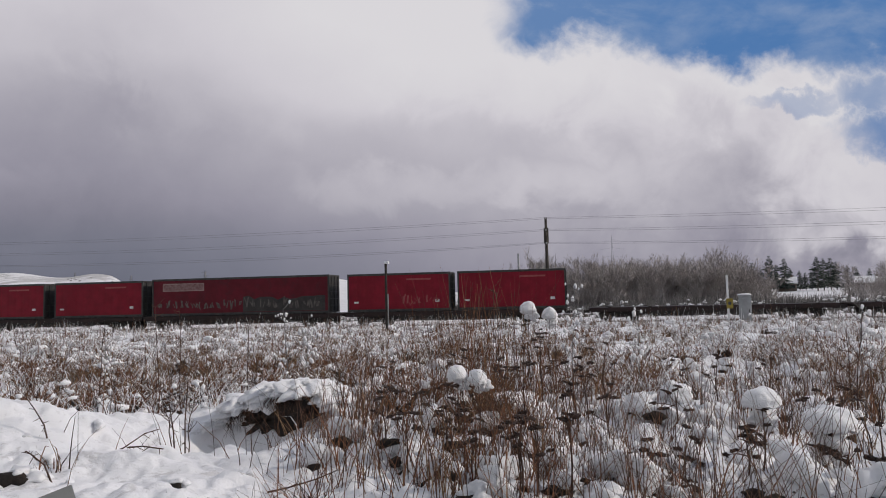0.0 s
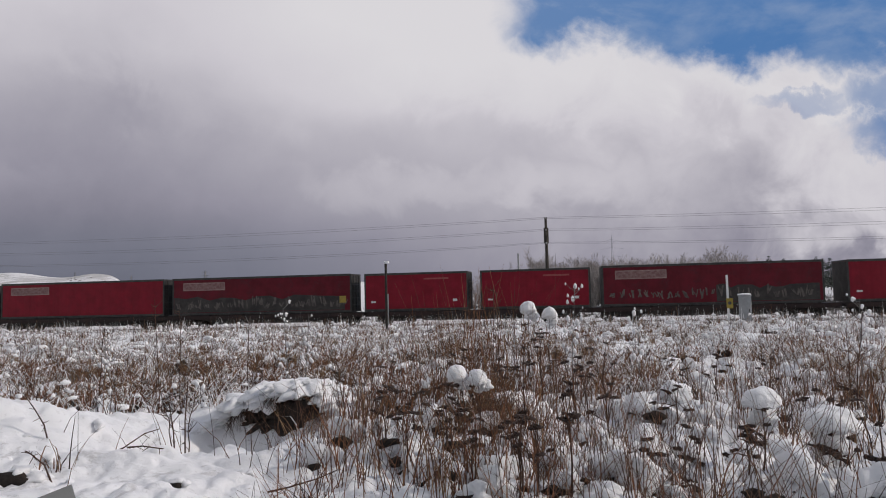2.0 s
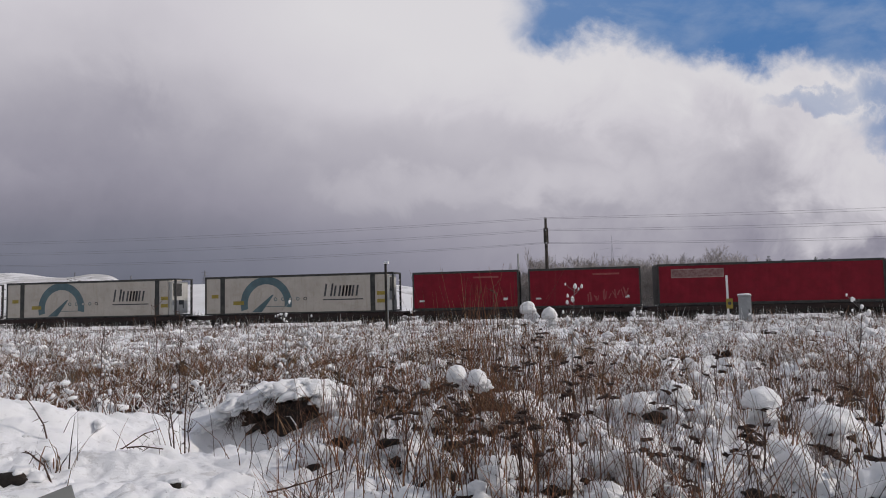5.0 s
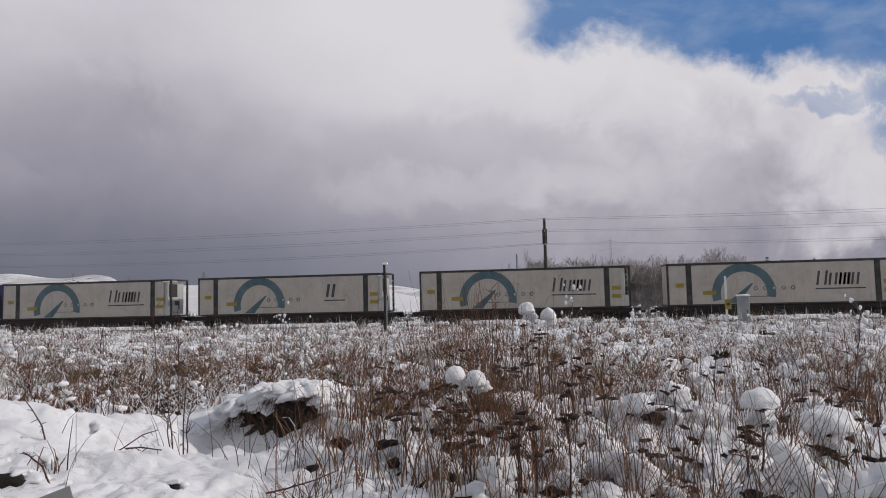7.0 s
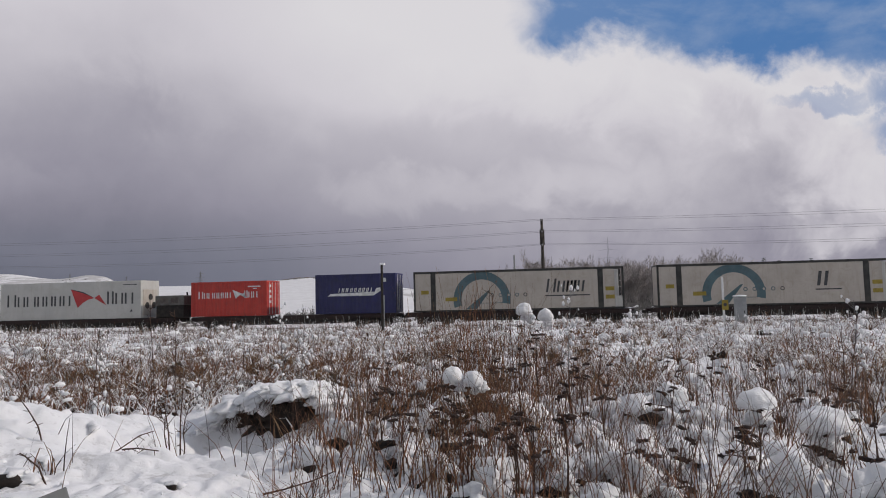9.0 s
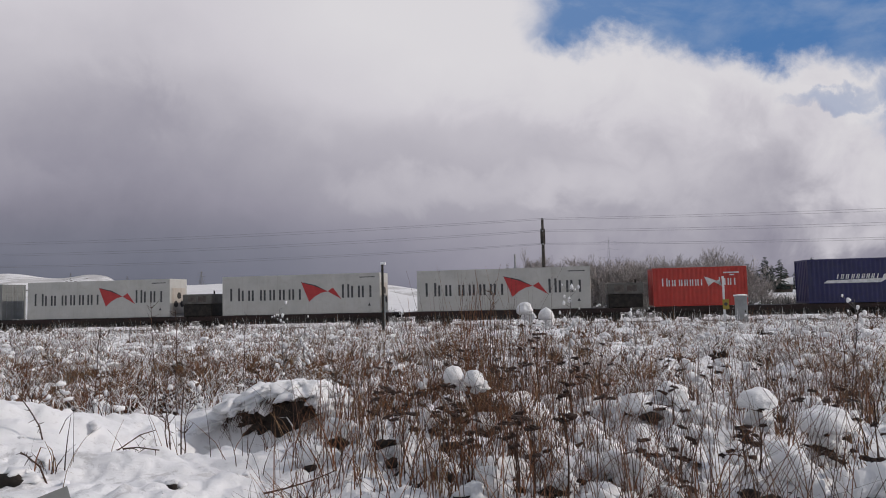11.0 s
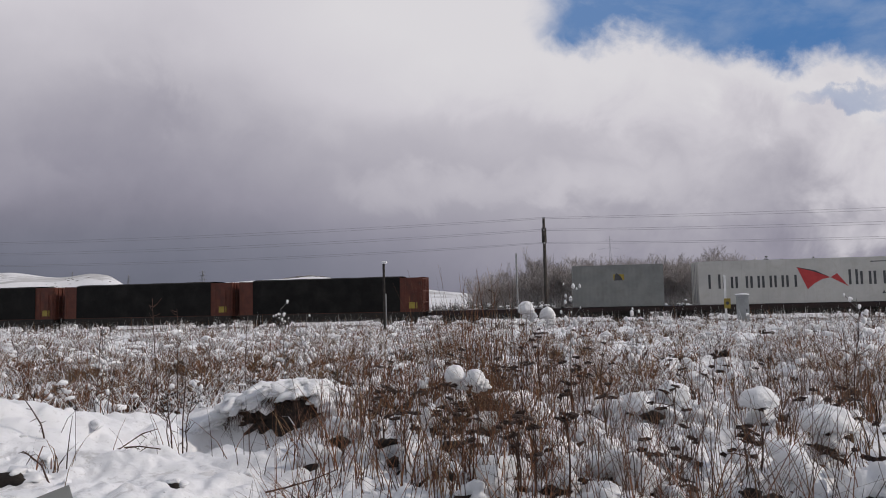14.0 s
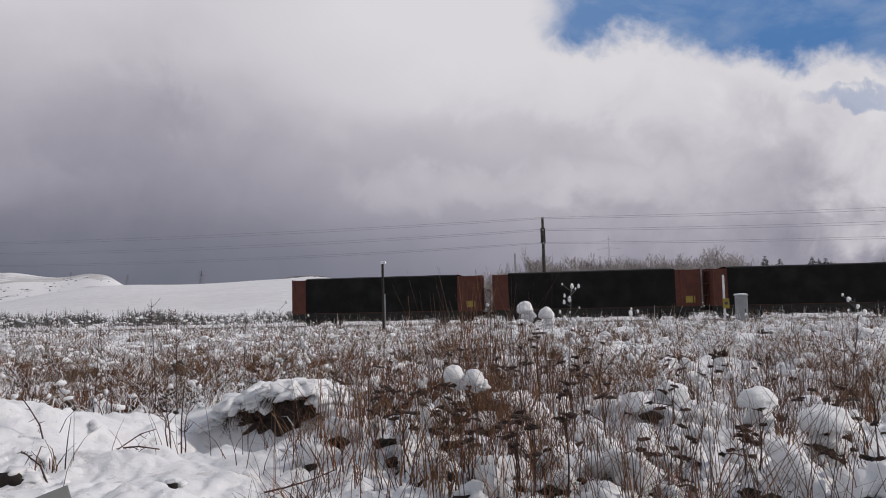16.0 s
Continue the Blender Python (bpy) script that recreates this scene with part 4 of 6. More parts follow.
def join_blades(name, items, material, sides=3, segments=4):
    """Many thin curved stalks in one mesh: items are (base, tip lean x, tip lean y, height, radius, droop)."""
    n = len(items)
    base = np.array([i[0] for i in items])
    lean = np.array([[i[1], i[2]] for i in items])
    high, rad, droop = (np.array([i[k] for i in items]) for k in (3, 4, 5))
    vs = np.zeros((n, segments + 1, sides, 3))
    for k in range(segments + 1):
        t = k / segments
        cx, cy = base[:, 0] + lean[:, 0] * t ** 1.6, base[:, 1] + lean[:, 1] * t ** 1.6
        cz = base[:, 2] + high * (t - droop * t ** 3)
        w = rad * (1 - 0.75 * t)
        for s in range(sides):
            q = 2 * math.pi * s / sides
            vs[:, k, s] = np.stack((cx + w * math.cos(q), cy + w * math.sin(q), cz), 1)
    f = []
    for k in range(segments):
        for s in range(sides):
            r = (s + 1) % sides
            f.append((k * sides + s, k * sides + r, (k + 1) * sides + r, (k + 1) * sides + s))
    f = np.array(f)
    faces = (f[None] + (np.arange(n) * sides * (segments + 1))[:, None, None]).reshape(-1, 4)
    return arrays_to_object(name, vs.reshape(-1, 3), faces, material, False)


def join_ribbons(name, items, material, segments=3):
    """Grass blades: narrow bent ribbons in one mesh, items as above."""
    n = len(items)
    base = np.array([i[0] for i in items])
    lean = np.array([[i[1], i[2]] for i in items])
    high, rad, droop = (np.array([i[k] for i in items]) for k in (3, 4, 5))
    turn = RNG.uniform(-0.8, 0.8, n)
    wx, wy = np.cos(turn), np.sin(turn)
    vs = np.zeros((n, segments + 1, 2, 3))
    for k in range(segments + 1):
        t = k / segments
        cx, cy = base[:, 0] + lean[:, 0] * t ** 1.5, base[:, 1] + lean[:, 1] * t ** 1.5
        cz = base[:, 2] + high * (t - droop * t ** 3)
        w = rad * (1 - 0.7 * t)
        vs[:, k, 0] = np.stack((cx - w * wx, cy - w * wy, cz), 1)
        vs[:, k, 1] = np.stack((cx + w * wx, cy + w * wy, cz), 1)
    f = np.array([(2 * k, 2 * k + 1, 2 * k + 3, 2 * k + 2) for k in range(segments)])
    faces = (f[None] + (np.arange(n) * 2 * (segments + 1))[:, None, None]).reshape(-1, 4)
    return arrays_to_object(name, vs.reshape(-1, 3), faces, material, False)


def tangle(x, y):
    """Patches where the growth is thick and little snow lies."""
    return smoothstep(0.08, 0.34, noise.noise((x * 0.42, y * 0.27, 12.7)))


def build_meadow():
    cover, big, straw, russet, dark, coated, stalks, pale = [], [], [], [], [], [], [], []

    def blade(store, x, y, z, high, out, width, droop):
        a = RNG.uniform(0, 6.3)
        store.append(((x, y, z), out * math.cos(a), out * math.sin(a), high, width, droop))

    # tussocks: dark and brown blades with snow between
    for x, y, r in scatter(1350, 4.3, 45, lambda x, y, r: weedy(x, y, r) * (0.22 + 0.78 * smoothstep(6.0, 13.0, r))):
        z = ground_z(x, y)
        thick = tangle(x, y)
        size = RNG.uniform(0.05, 0.15) * (1 + 0.6 * smoothstep(10, 25, r))
        reddish = noise.noise((x * 0.35, y * 0.35, 8.8)) > -0.05
        for _ in range(int(RNG.integers(12, 24) * (1 + 1.3 * thick) * (0.55 + 0.45 * smoothstep(7, 12, r)))):
            bx, by = x + RNG.normal(0, size * 0.6), y + RNG.normal(0, size * 0.6)
            width = RNG.uniform(0.0016, 0.0038) * (1 + r / 10)
            k = RNG.random()
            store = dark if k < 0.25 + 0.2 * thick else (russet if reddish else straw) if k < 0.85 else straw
            if r > 9 and RNG.random() < 0.30 * (1 - thick):
                store = coated
            blade(store, bx, by, z - 0.03, RNG.uniform(0.12, 0.40) * (1 + 0.4 * thick), RNG.uniform(0.03, 0.26), width, RNG.uniform(0.0, 0.9))
        for _ in range(int(RNG.integers(0, 3) * (1 - thick))):
            q = size * RNG.uniform(0.12, 0.40)
            cover.append((x + RNG.normal(0, size), y + RNG.normal(0, size), z + RNG.uniform(0.0, 0.16), q * RNG.uniform(1.0, 2.4), q, q * RNG.uniform(0.4, 0.9), RNG.uniform(0, 6.3)))
        if r > 7:
            for _ in range(int(RNG.integers(1, 7))):
                blade(coated, x + RNG.normal(0, size), y + RNG.normal(0, size), z - 0.02, RNG.uniform(0.15, 0.48), RNG.uniform(0.06, 0.30), RNG.uniform(0.004, 0.011) * (1 + r / 30), RNG.uniform(0.3, 1.0))
    # near-black lumps that stand in for the shade under tussocks and snow
    hollow = []

    def keep_tussock(x, y, r):
        c, _ = column(x, y)
        start = 9.6 - 1.2 * smoothstep(-0.35, -0.1, c)
        clear = math.exp(-((c - 0.54) / 0.17) ** 2) * smoothstep(12.5, 14.5, r) * (1 - smoothstep(22, 26, r))
        return smoothstep(start, start + 0.6, r) * (1 - 0.9 * clear) * (0.04 + 0.96 * smoothstep(-0.05, 0.2, noise.noise((x * 0.5, y * 0.28, 21.0))))

    # big tussocks: arching blades that fall outwards, brown within, coated with snow above
    for x, y, r in scatter(760, 8.2, 43, keep_tussock):
        z, size = ground_z(x, y), RNG.uniform(0.13, 0.30) * (1 + 0.5 * smoothstep(12, 30, r))
        tone, frost = RNG.random(), RNG.uniform(0.15, 0.5) + 0.2 * smoothstep(15, 30, r) + 0.15 * smoothstep(0.0, 0.3, column(x, y)[0])
        for _ in range(int(RNG.integers(45, 105))):
            bx, by = x + RNG.normal(0, size * 0.55), y + RNG.normal(0, size * 0.45)
            k = RNG.random()
            if k < frost:
                blade(coated, bx, by, z - 0.02, RNG.uniform(0.3, 0.78), RNG.uniform(0.15, 0.68), RNG.uniform(0.004, 0.011) * (1 + r / 36), RNG.uniform(0.45, 1.05))
                continue
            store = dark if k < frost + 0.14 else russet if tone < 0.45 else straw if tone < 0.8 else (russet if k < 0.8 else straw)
            blade(store, bx, by, z - 0.03, RNG.uniform(0.28, 0.80), RNG.uniform(0.08, 0.55), RNG.uniform(0.0034, 0.0068) * (1 + r / 24), RNG.uniform(0.2, 0.95))
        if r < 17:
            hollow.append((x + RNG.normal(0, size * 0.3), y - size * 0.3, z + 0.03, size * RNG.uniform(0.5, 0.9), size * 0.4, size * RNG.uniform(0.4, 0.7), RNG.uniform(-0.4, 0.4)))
        for _ in range(int(RNG.integers(0, 3))):
            q = size * RNG.uniform(0.15, 0.4)
            cover.append((x + RNG.normal(0, size * 0.8), y + RNG.normal(0, size * 0.5), z + RNG.uniform(0.08, 0.34), q * RNG.uniform(1.0, 2.0), q, q * RNG.uniform(0.4, 0.8), RNG.uniform(0, 6.3)))
    # matted brown masses where the snow has slid off: middle, spread across and along, tufts
    for cx, cy, wide, deep, count in ((-9.6, 12.6, 1.1, 0.5, 22), (-7.4, 13.2, 0.6, 0.4, 10), (-5.1, 13.9, 0.9, 0.4, 20), (-0.85, 8.9, 0.25, 0.2, 8), (-0.75, 6.9, 0.2, 0.15, 6),
                                      (2.2, 14.4, 0.45, 0.3, 9), (2.5, 11.0, 0.5, 0.25, 9), (5.3, 13.0, 0.9, 0.6, 14), (-12.5, 15.0, 0.8, 0.5, 10), (0.3, 10.2, 0.5, 0.3, 8)):
        for _ in range(count):
            x, y = cx + RNG.normal(0, wide * 0.6), cy + RNG.normal(0, deep * 0.6)
            z, r, warm = ground_z(x, y), math.hypot(x, y), RNG.random()
            for _ in range(46):
                k = RNG.random()
                store = dark if k < 0.16 else coated if k < 0.24 else russet if k < (0.45 if warm < 0.5 else 0.8) else straw
                blade(store, x + RNG.normal(0, 0.10), y + RNG.normal(0, 0.08), z - 0.03, RNG.uniform(0.22, 0.62), RNG.uniform(0.1, 0.5), RNG.uniform(0.004, 0.008) * (1 + r / 26), RNG.uniform(0.3, 0.95))
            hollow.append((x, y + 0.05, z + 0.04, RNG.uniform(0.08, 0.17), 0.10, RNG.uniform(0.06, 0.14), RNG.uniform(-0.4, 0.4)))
    # low heaps of snow far out towards the line
    heaps = [(-9.8, 38.9, 0.78, 0.30), (-7.9, 39.2, 0.72, 0.26)]
    heaps += [(x, y, RNG.uniform(0.3, 0.7), RNG.uniform(0.06, 0.14)) for x, y, r in scatter(30, 20, 43)]
    for x, y, wide, high in heaps:
        big.append((x, y, ground_z(x, y) - 0.02, wide, wide * 0.7, high, RNG.uniform(-0.3, 0.3)))
    # loose clods on the ground
    for x, y, r in scatter(1400, 4.4, 44):
        c, _ = column(x, y)
        calm = (1 - smoothstep(-0.5, -0.2, c)) * (1 - smoothstep(8, 9.5, r))
        if RNG.random() < max(calm * 0.8, tangle(x, y) * 0.8):
            continue
        q = RNG.gamma(2.0, 0.012) * (1 + 0.9 * smoothstep(8, 25, r)) + 0.006
        cover.append((x, y, ground_z(x, y) + q * RNG.uniform(-0.5, 0.2), q * RNG.uniform(0.9, 2.4), q, q * RNG.uniform(0.4, 0.9), RNG.uniform(0, 6.3)))
    # small clots that hang in the growth further off
    for x, y, r in scatter(700, 8, 45):
        q = RNG.uniform(0.010, 0.032) * (1 + 0.9 * smoothstep(12, 40, r))
        cover.append((x, y, ground_z(x, y) + RNG.uniform(0.05, 0.38), q * RNG.uniform(0.8, 2.8), q, q * RNG.uniform(0.6, 1.8), RNG.uniform(0, 6.3)))
    # heavy cushions that bury the growth, dark lumps as shade beside them
    for x, y, r in scatter(480, 4.4, 16, lambda x, y, r: (1.0 if r > 5.6 else smoothstep(-0.1, 0.15, column(x, y)[0])) * smoothstep(-0.5, 0.0, column(x, y)[0] + 0.4 * smoothstep(8, 9.5, r)) * (1 - 0.6 * tangle(x, y))):
        if math.hypot(x + 3.2, y - 7.6) < 1.3 or math.hypot(x + 2.9, y - 6.3) < 1.0:
            continue
        q = min(0.15, RNG.gamma(4.0, 0.022) + 0.02)
        z = ground_z(x, y)
        big.append((x, y, z + q * RNG.uniform(-0.1, 0.9), q * RNG.uniform(0.7, 1.6), q, q * RNG.uniform(0.5, 1.1), RNG.uniform(0, 6.3)))
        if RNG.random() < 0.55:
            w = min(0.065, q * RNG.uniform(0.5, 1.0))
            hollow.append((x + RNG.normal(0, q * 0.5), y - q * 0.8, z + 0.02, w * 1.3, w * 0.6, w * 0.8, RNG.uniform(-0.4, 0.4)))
    for x, y, r in scatter(170, 9, 42, lambda x, y, r: 1 - 0.7 * tangle(x, y)):
        q = RNG.uniform(0.03, 0.10) * (1 + 0.6 * smoothstep(12, 35, r))
        z = ground_z(x, y)
        cover.append((x, y, z + q * RNG.uniform(0.2, 1.6), q * RNG.uniform(1.0, 2.2), q, q * RNG.uniform(0.5, 1.0), RNG.uniform(0, 6.3)))
        if RNG.random() < 0.5:
            w = q * RNG.uniform(0.5, 1.0)
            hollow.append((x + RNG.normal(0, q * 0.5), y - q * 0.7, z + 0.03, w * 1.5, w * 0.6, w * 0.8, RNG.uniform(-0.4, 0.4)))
    # thin upright stalks over the whole meadow
    for x, y, r in scatter(3200, 4.6, 45, lambda x, y, r: (0.10 + 0.9 * weedy(x, y, r)) * (1 - 0.45 * smoothstep(-0.1, 0.3, column(x, y)[0])) if r > 10 else weedy(x, y, r) * 0.25):
        lean = RNG.normal(0, 0.12 if RNG.random() < 0.6 else 0.3, 2) + (0.03, 0)
        item = ((x, y, ground_z(x, y) - 0.03), lean[0], lean[1], RNG.uniform(0.2, 0.72), RNG.uniform(0.0018, 0.0036) * (1 + r / 11), RNG.uniform(0, 0.25))
        k = RNG.random()
        (pale if r > 11 and k < 0.5 else stalks if k < 0.72 else straw).append(item)
    # tall bristling stand close by
    for x, y, r in scatter(1150, 3.5, 10.5, lambda x, y, r: smoothstep(-0.36, 0.1, column(x, y)[0]) * (0.08 + 0.92 * weedy(x, y, r))):
        lean = RNG.normal(0, 0.18 if RNG.random() < 0.55 else 0.5, 2)
        item = ((x, y, ground_z(x, y) - 0.03), lean[0], lean[1], RNG.uniform(0.3, 0.98), RNG.uniform(0.0022, 0.0044), RNG.uniform(0, 0.15))
        k = RNG.random()
        (stalks if k < 0.68 else straw if k < 0.78 else russet).append(item)
    # tall russet clumps that rise above the rest: middle, spread, height, number
    for cx, cy, wide, tall, count in ((-0.95, 8.0, 0.32, 1.75, 150), (-0.45, 8.4, 0.3, 1.6, 60), (-1.65, 4.35, 0.1, 0.35, 50), (-2.0, 4.25, 0.06, 0.25, 26), (-0.5, 5.0, 0.22, 0.8, 60), (-0.2, 5.6, 0.28, 0.85, 45), (-0.75, 4.6, 0.15, 0.65, 60), (0.0, 8.6, 0.5, 1.1, 130), (-1.66, 5.9, 0.22, 1.05, 60), (-1.95, 6.6, 0.3, 1.0, 60), (3.9, 9.3, 0.6, 1.25, 110), (2.7, 8.0, 0.6, 1.0, 60), (-0.55, 6.4, 0.3, 0.75, 120), (-1.5, 5.0, 0.25, 0.8, 55), (-1.0, 4.8, 0.2, 0.75, 40), (-1.95, 5.3, 0.22, 0.75, 30), (-2.3, 5.6, 0.3, 0.6, 40), (-3.6, 5.9, 0.25, 0.6, 14)):
        for _ in range(count):
            x, y = cx + RNG.normal(0, wide), cy + RNG.normal(0, wide)
            lean = RNG.normal(0, 0.2, 2)
            item = ((x, y, ground_z(x, y) - 0.03), lean[0], lean[1], tall * RNG.uniform(0.45, 1.05), RNG.uniform(0.0024, 0.0055), RNG.uniform(0, 0.12))
            k = RNG.random()
            (stalks if k < 0.45 else russet if k < 0.85 else straw).append(item)
    for _ in range(4200):
        x, y = RNG.uniform(-46, 27), RNG.uniform(43.0, 46.3)
        lean = RNG.normal(0, 0.14, 2)
        tall = 0.5 + 0.5 * smoothstep(-0.3, 0.3, noise.noise((x * 0.35, y * 0.5, 2.0)))
        item = ((x, y, ground_z(x, y) - 0.03), lean[0], lean[1], RNG.uniform(0.4, 1.1) * tall, RNG.uniform(0.006, 0.013), RNG.uniform(0, 0.4))
        k = RNG.random()
        (pale if k < 0.4 else stalks if k < 0.7 else straw if k < 0.85 else coated).append(item)
    # tall growth against the track
    for _ in range(6000):
        x, y = RNG.uniform(-46, 27), RNG.uniform(35, 45.8)
        lean = RNG.normal(0, 0.16, 2)
        tall = 0.45 + 0.55 * smoothstep(-0.3, 0.4, noise.noise((x * 0.5, y * 0.5, 6.0)))
        item = ((x, y, ground_z(x, y) - 0.03), lean[0], lean[1], RNG.uniform(0.35, 1.35) * tall, RNG.uniform(0.006, 0.014), RNG.uniform(0, 0.6))
        k = RNG.random()
        (coated if k < 0.3 else pale if k < 0.65 else stalks if k < 0.85 else russet).append(item)
        if k < 0.14:
            q = RNG.uniform(0.02, 0.07)
            cover.append((x, y, ground_z(x, y) + RNG.uniform(0.1, 0.6) * tall, q * RNG.uniform(1, 2.6), q, q * RNG.uniform(0.6, 1.4), RNG.uniform(0, 6.3)))
    small = [c for c in cover if c[4] < 0.034]
    cover = [c for c in cover if c[4] >= 0.034]
    tagged(join_blobs("snow_crumbs", small, SNOW, 0.5, 1, 0.2), "crumbs of snow caught in the dead grass", "snow", kind="stuff")
    tagged(join_blobs("snow_clods", cover, SNOW, 0.5, 2, 0.3), "clods of wet snow lying on the dead grass", "snow", kind="stuff")
    tagged(join_blobs("snow_cushions", big, SNOW, 0.48, 3, 0.14), "soft heavy cushions of snow among the stalks", "snow", kind="stuff")
    tagged(join_blobs("turf_hollows", hollow, SOIL_AND_GAP, 0.5, 2), "dark lumps standing in for shaded gaps under the snow", "turf", kind="stuff")
    tagged(join_blades("dead_stalks", stalks, STALK, 3, 3), "thin dark dead stalks standing in the snow", "dead plants", kind="stuff")
    tagged(join_ribbons("dark_grass", dark, HEAD), "dark brown blades mixed at random into the dead grass", "grass", kind="stuff")
    tagged(join_ribbons("dry_grass", straw, STRAW), "pale straw-coloured dry grass bent by snow", "grass", kind="stuff")
    tagged(join_ribbons("russet_grass", russet, RUSSET), "russet-brown dead grass in tufts", "grass", kind="stuff")
    tagged(join_blades("rimed_stalks", pale, SCRUB, 3, 3), "grey rime-covered dead stalks", "dead plants", kind="stuff")
    tagged(join_blades("snow_coated_grass", coated, SNOW, 3, 3), "blades bowed down under a coat of snow", "grass", kind="stuff")


build_meadow()
track_snow()


def seed_plant(x, y, top, heads, spread, seed, cap=0.0, dark=True):
    """A dead umbel: a ridged stalk that forks, flat seed heads, and a cushion of snow on some."""
    rng = random.Random(seed)
    z = ground_z(x, y) - 0.03
    p = thing("dead_umbel", "dead umbel with dark seed heads " + ("under a cushion of snow" if cap else "on a thin stalk"), "dead plant", "dead umbels in the meadow")
    p.location = (x, y, z)
    h = top - z
    fork = Vector((rng.uniform(-0.04, 0.04), rng.uniform(-0.04, 0.04), h * rng.uniform(0.55, 0.7)))
    stem = Shape().tube([(0, 0, 0), (fork.x * 0.4 + 0.01, fork.y * 0.5, fork.z * 0.5), fork], [0.008, 0.0065, 0.005], 5)
    tips, twigs = [], []
    for i in range(heads):
        a = 2 * math.pi * i / heads + rng.uniform(-0.5, 0.5)
        d = spread * (rng.uniform(0.4, 1.0) if i else 0.15)
        tip = Vector((d * math.cos(a), d * math.sin(a), h - (0 if i == 0 else rng.uniform(0.02, 0.22))))
        twigs.append(Shape().tube([fork * rng.uniform(0.7, 1.0), (fork + tip) / 2 + Vector((0, 0, -0.02)), tip], [0.0042, 0.0034, 0.0026], 4))
        tips.append(tip)
    part("stalk", stem, STALK, p)
    for twig in twigs:
        part("branch", twig, STALK, p)
    for tip in tips:
        w = rng.uniform(0.016, 0.042)
        v, f = unit_blob(rng.randrange(10) + 1, 0.75, 3)
        tilt = rng.uniform(-0.3, 0.3)
        head = Shape().add([(tip.x + q[0] * w, tip.y + q[1] * w, tip.z + q[2] * 0.010 + tilt * q[0] * w + 0.006 * math.sin(9 * q[0] + 3) * math.sin(8 * q[1])) for q in v], f.tolist())
        part("seed_head", head, HEAD, p)
    if cap:
        v, f = unit_blob(seed % 10 + 1, 0.13, 4, 0.20)
        s = Shape()
        c = tips[0]
        s.add([(c.x + q[0] * cap, c.y + q[1] * cap * 0.9, c.z + cap * 0.45 + max(q[2], (-0.38 if cap > 0.12 else -0.75) + 0.12 * math.sin(9 * q[0] + 5 * q[1])) * cap * (0.72 if cap > 0.12 else 0.95)) for q in v], f.tolist())
        part("snow_cap", s, SNOW, p, "rounded cushion of snow", True)
        v, f = unit_blob(seed % 7 + 3, 0.4, 4, 0.1)
        drape = Shape().add([(c.x + 0.04 + q[0] * cap * 0.75, c.y + 0.10 + q[1] * cap * 0.6, c.z - cap * 0.55 + q[2] * cap * 0.7) for q in v], f.tolist())
        part("snow_drape", drape, SNOW, p, "ragged snow hanging in the stalks", True)
    return p


def build_plants():
    # the ones that stand out: x, y, height of the top, heads, spread, snow cushion
    known = [(1.33, 4.95, 1.28, 5, 0.12, 0.125), (1.77, 5.03, 1.10, 4, 0.14, 0.17), (-0.92, 5.99, 1.36, 4, 0.16, 0.088), (-0.73, 6.02, 1.33, 3, 0.12, 0.085),
             (-0.40, 9.09, 1.86, 3, 0.12, 0.10), (-0.12, 9.14, 1.78, 2, 0.10, 0.095), (-0.95, 5.6, 1.36, 7, 0.22, 0), (-0.75, 5.2, 1.22, 7, 0.20, 0),
             (-1.5, 5.8, 1.32, 7, 0.24, 0), (-1.25, 5.5, 1.22, 6, 0.18, 0), (-0.35, 6.6, 1.58, 5, 0.12, 0), (0.15, 6.2, 1.52, 5, 0.14, 0), (0.45, 7.0, 1.58, 5, 0.16, 0),
             (1.0, 6.3, 1.25, 6, 0.2, 0), (1.25, 5.0, 1.12, 7, 0.16, 0), (1.85, 4.9, 1.10, 6, 0.14, 0), (2.25, 4.6, 1.12, 6, 0.16, 0), (1.55, 4.6, 0.98, 6, 0.16, 0),
             (0.9, 5.1, 1.05, 6, 0.16, 0), (0.55, 4.9, 1.08, 5, 0.16, 0), (-0.2, 7.6, 1.7, 5, 0.12, 0), (-1.05, 7.4, 1.5, 5, 0.2, 0), (-0.65, 4.9, 1.12, 7, 0.18, 0)]
    for i, (x, y, top, heads, spread, cap) in enumerate(known):
        seed_plant(x, y, top, heads, spread, 20 + i, cap)
    for i, (x, y, r) in enumerate(scatter(26, 4.4, 12, lambda x, y, r: smoothstep(-0.35, 0.2, column(x, y)[0]))):
        seed_plant(x, y, ground_z(x, y) + RNG.uniform(0.35, 0.7), int(RNG.integers(3, 7)), RNG.uniform(0.08, 0.2), 200 + i)


build_plants()


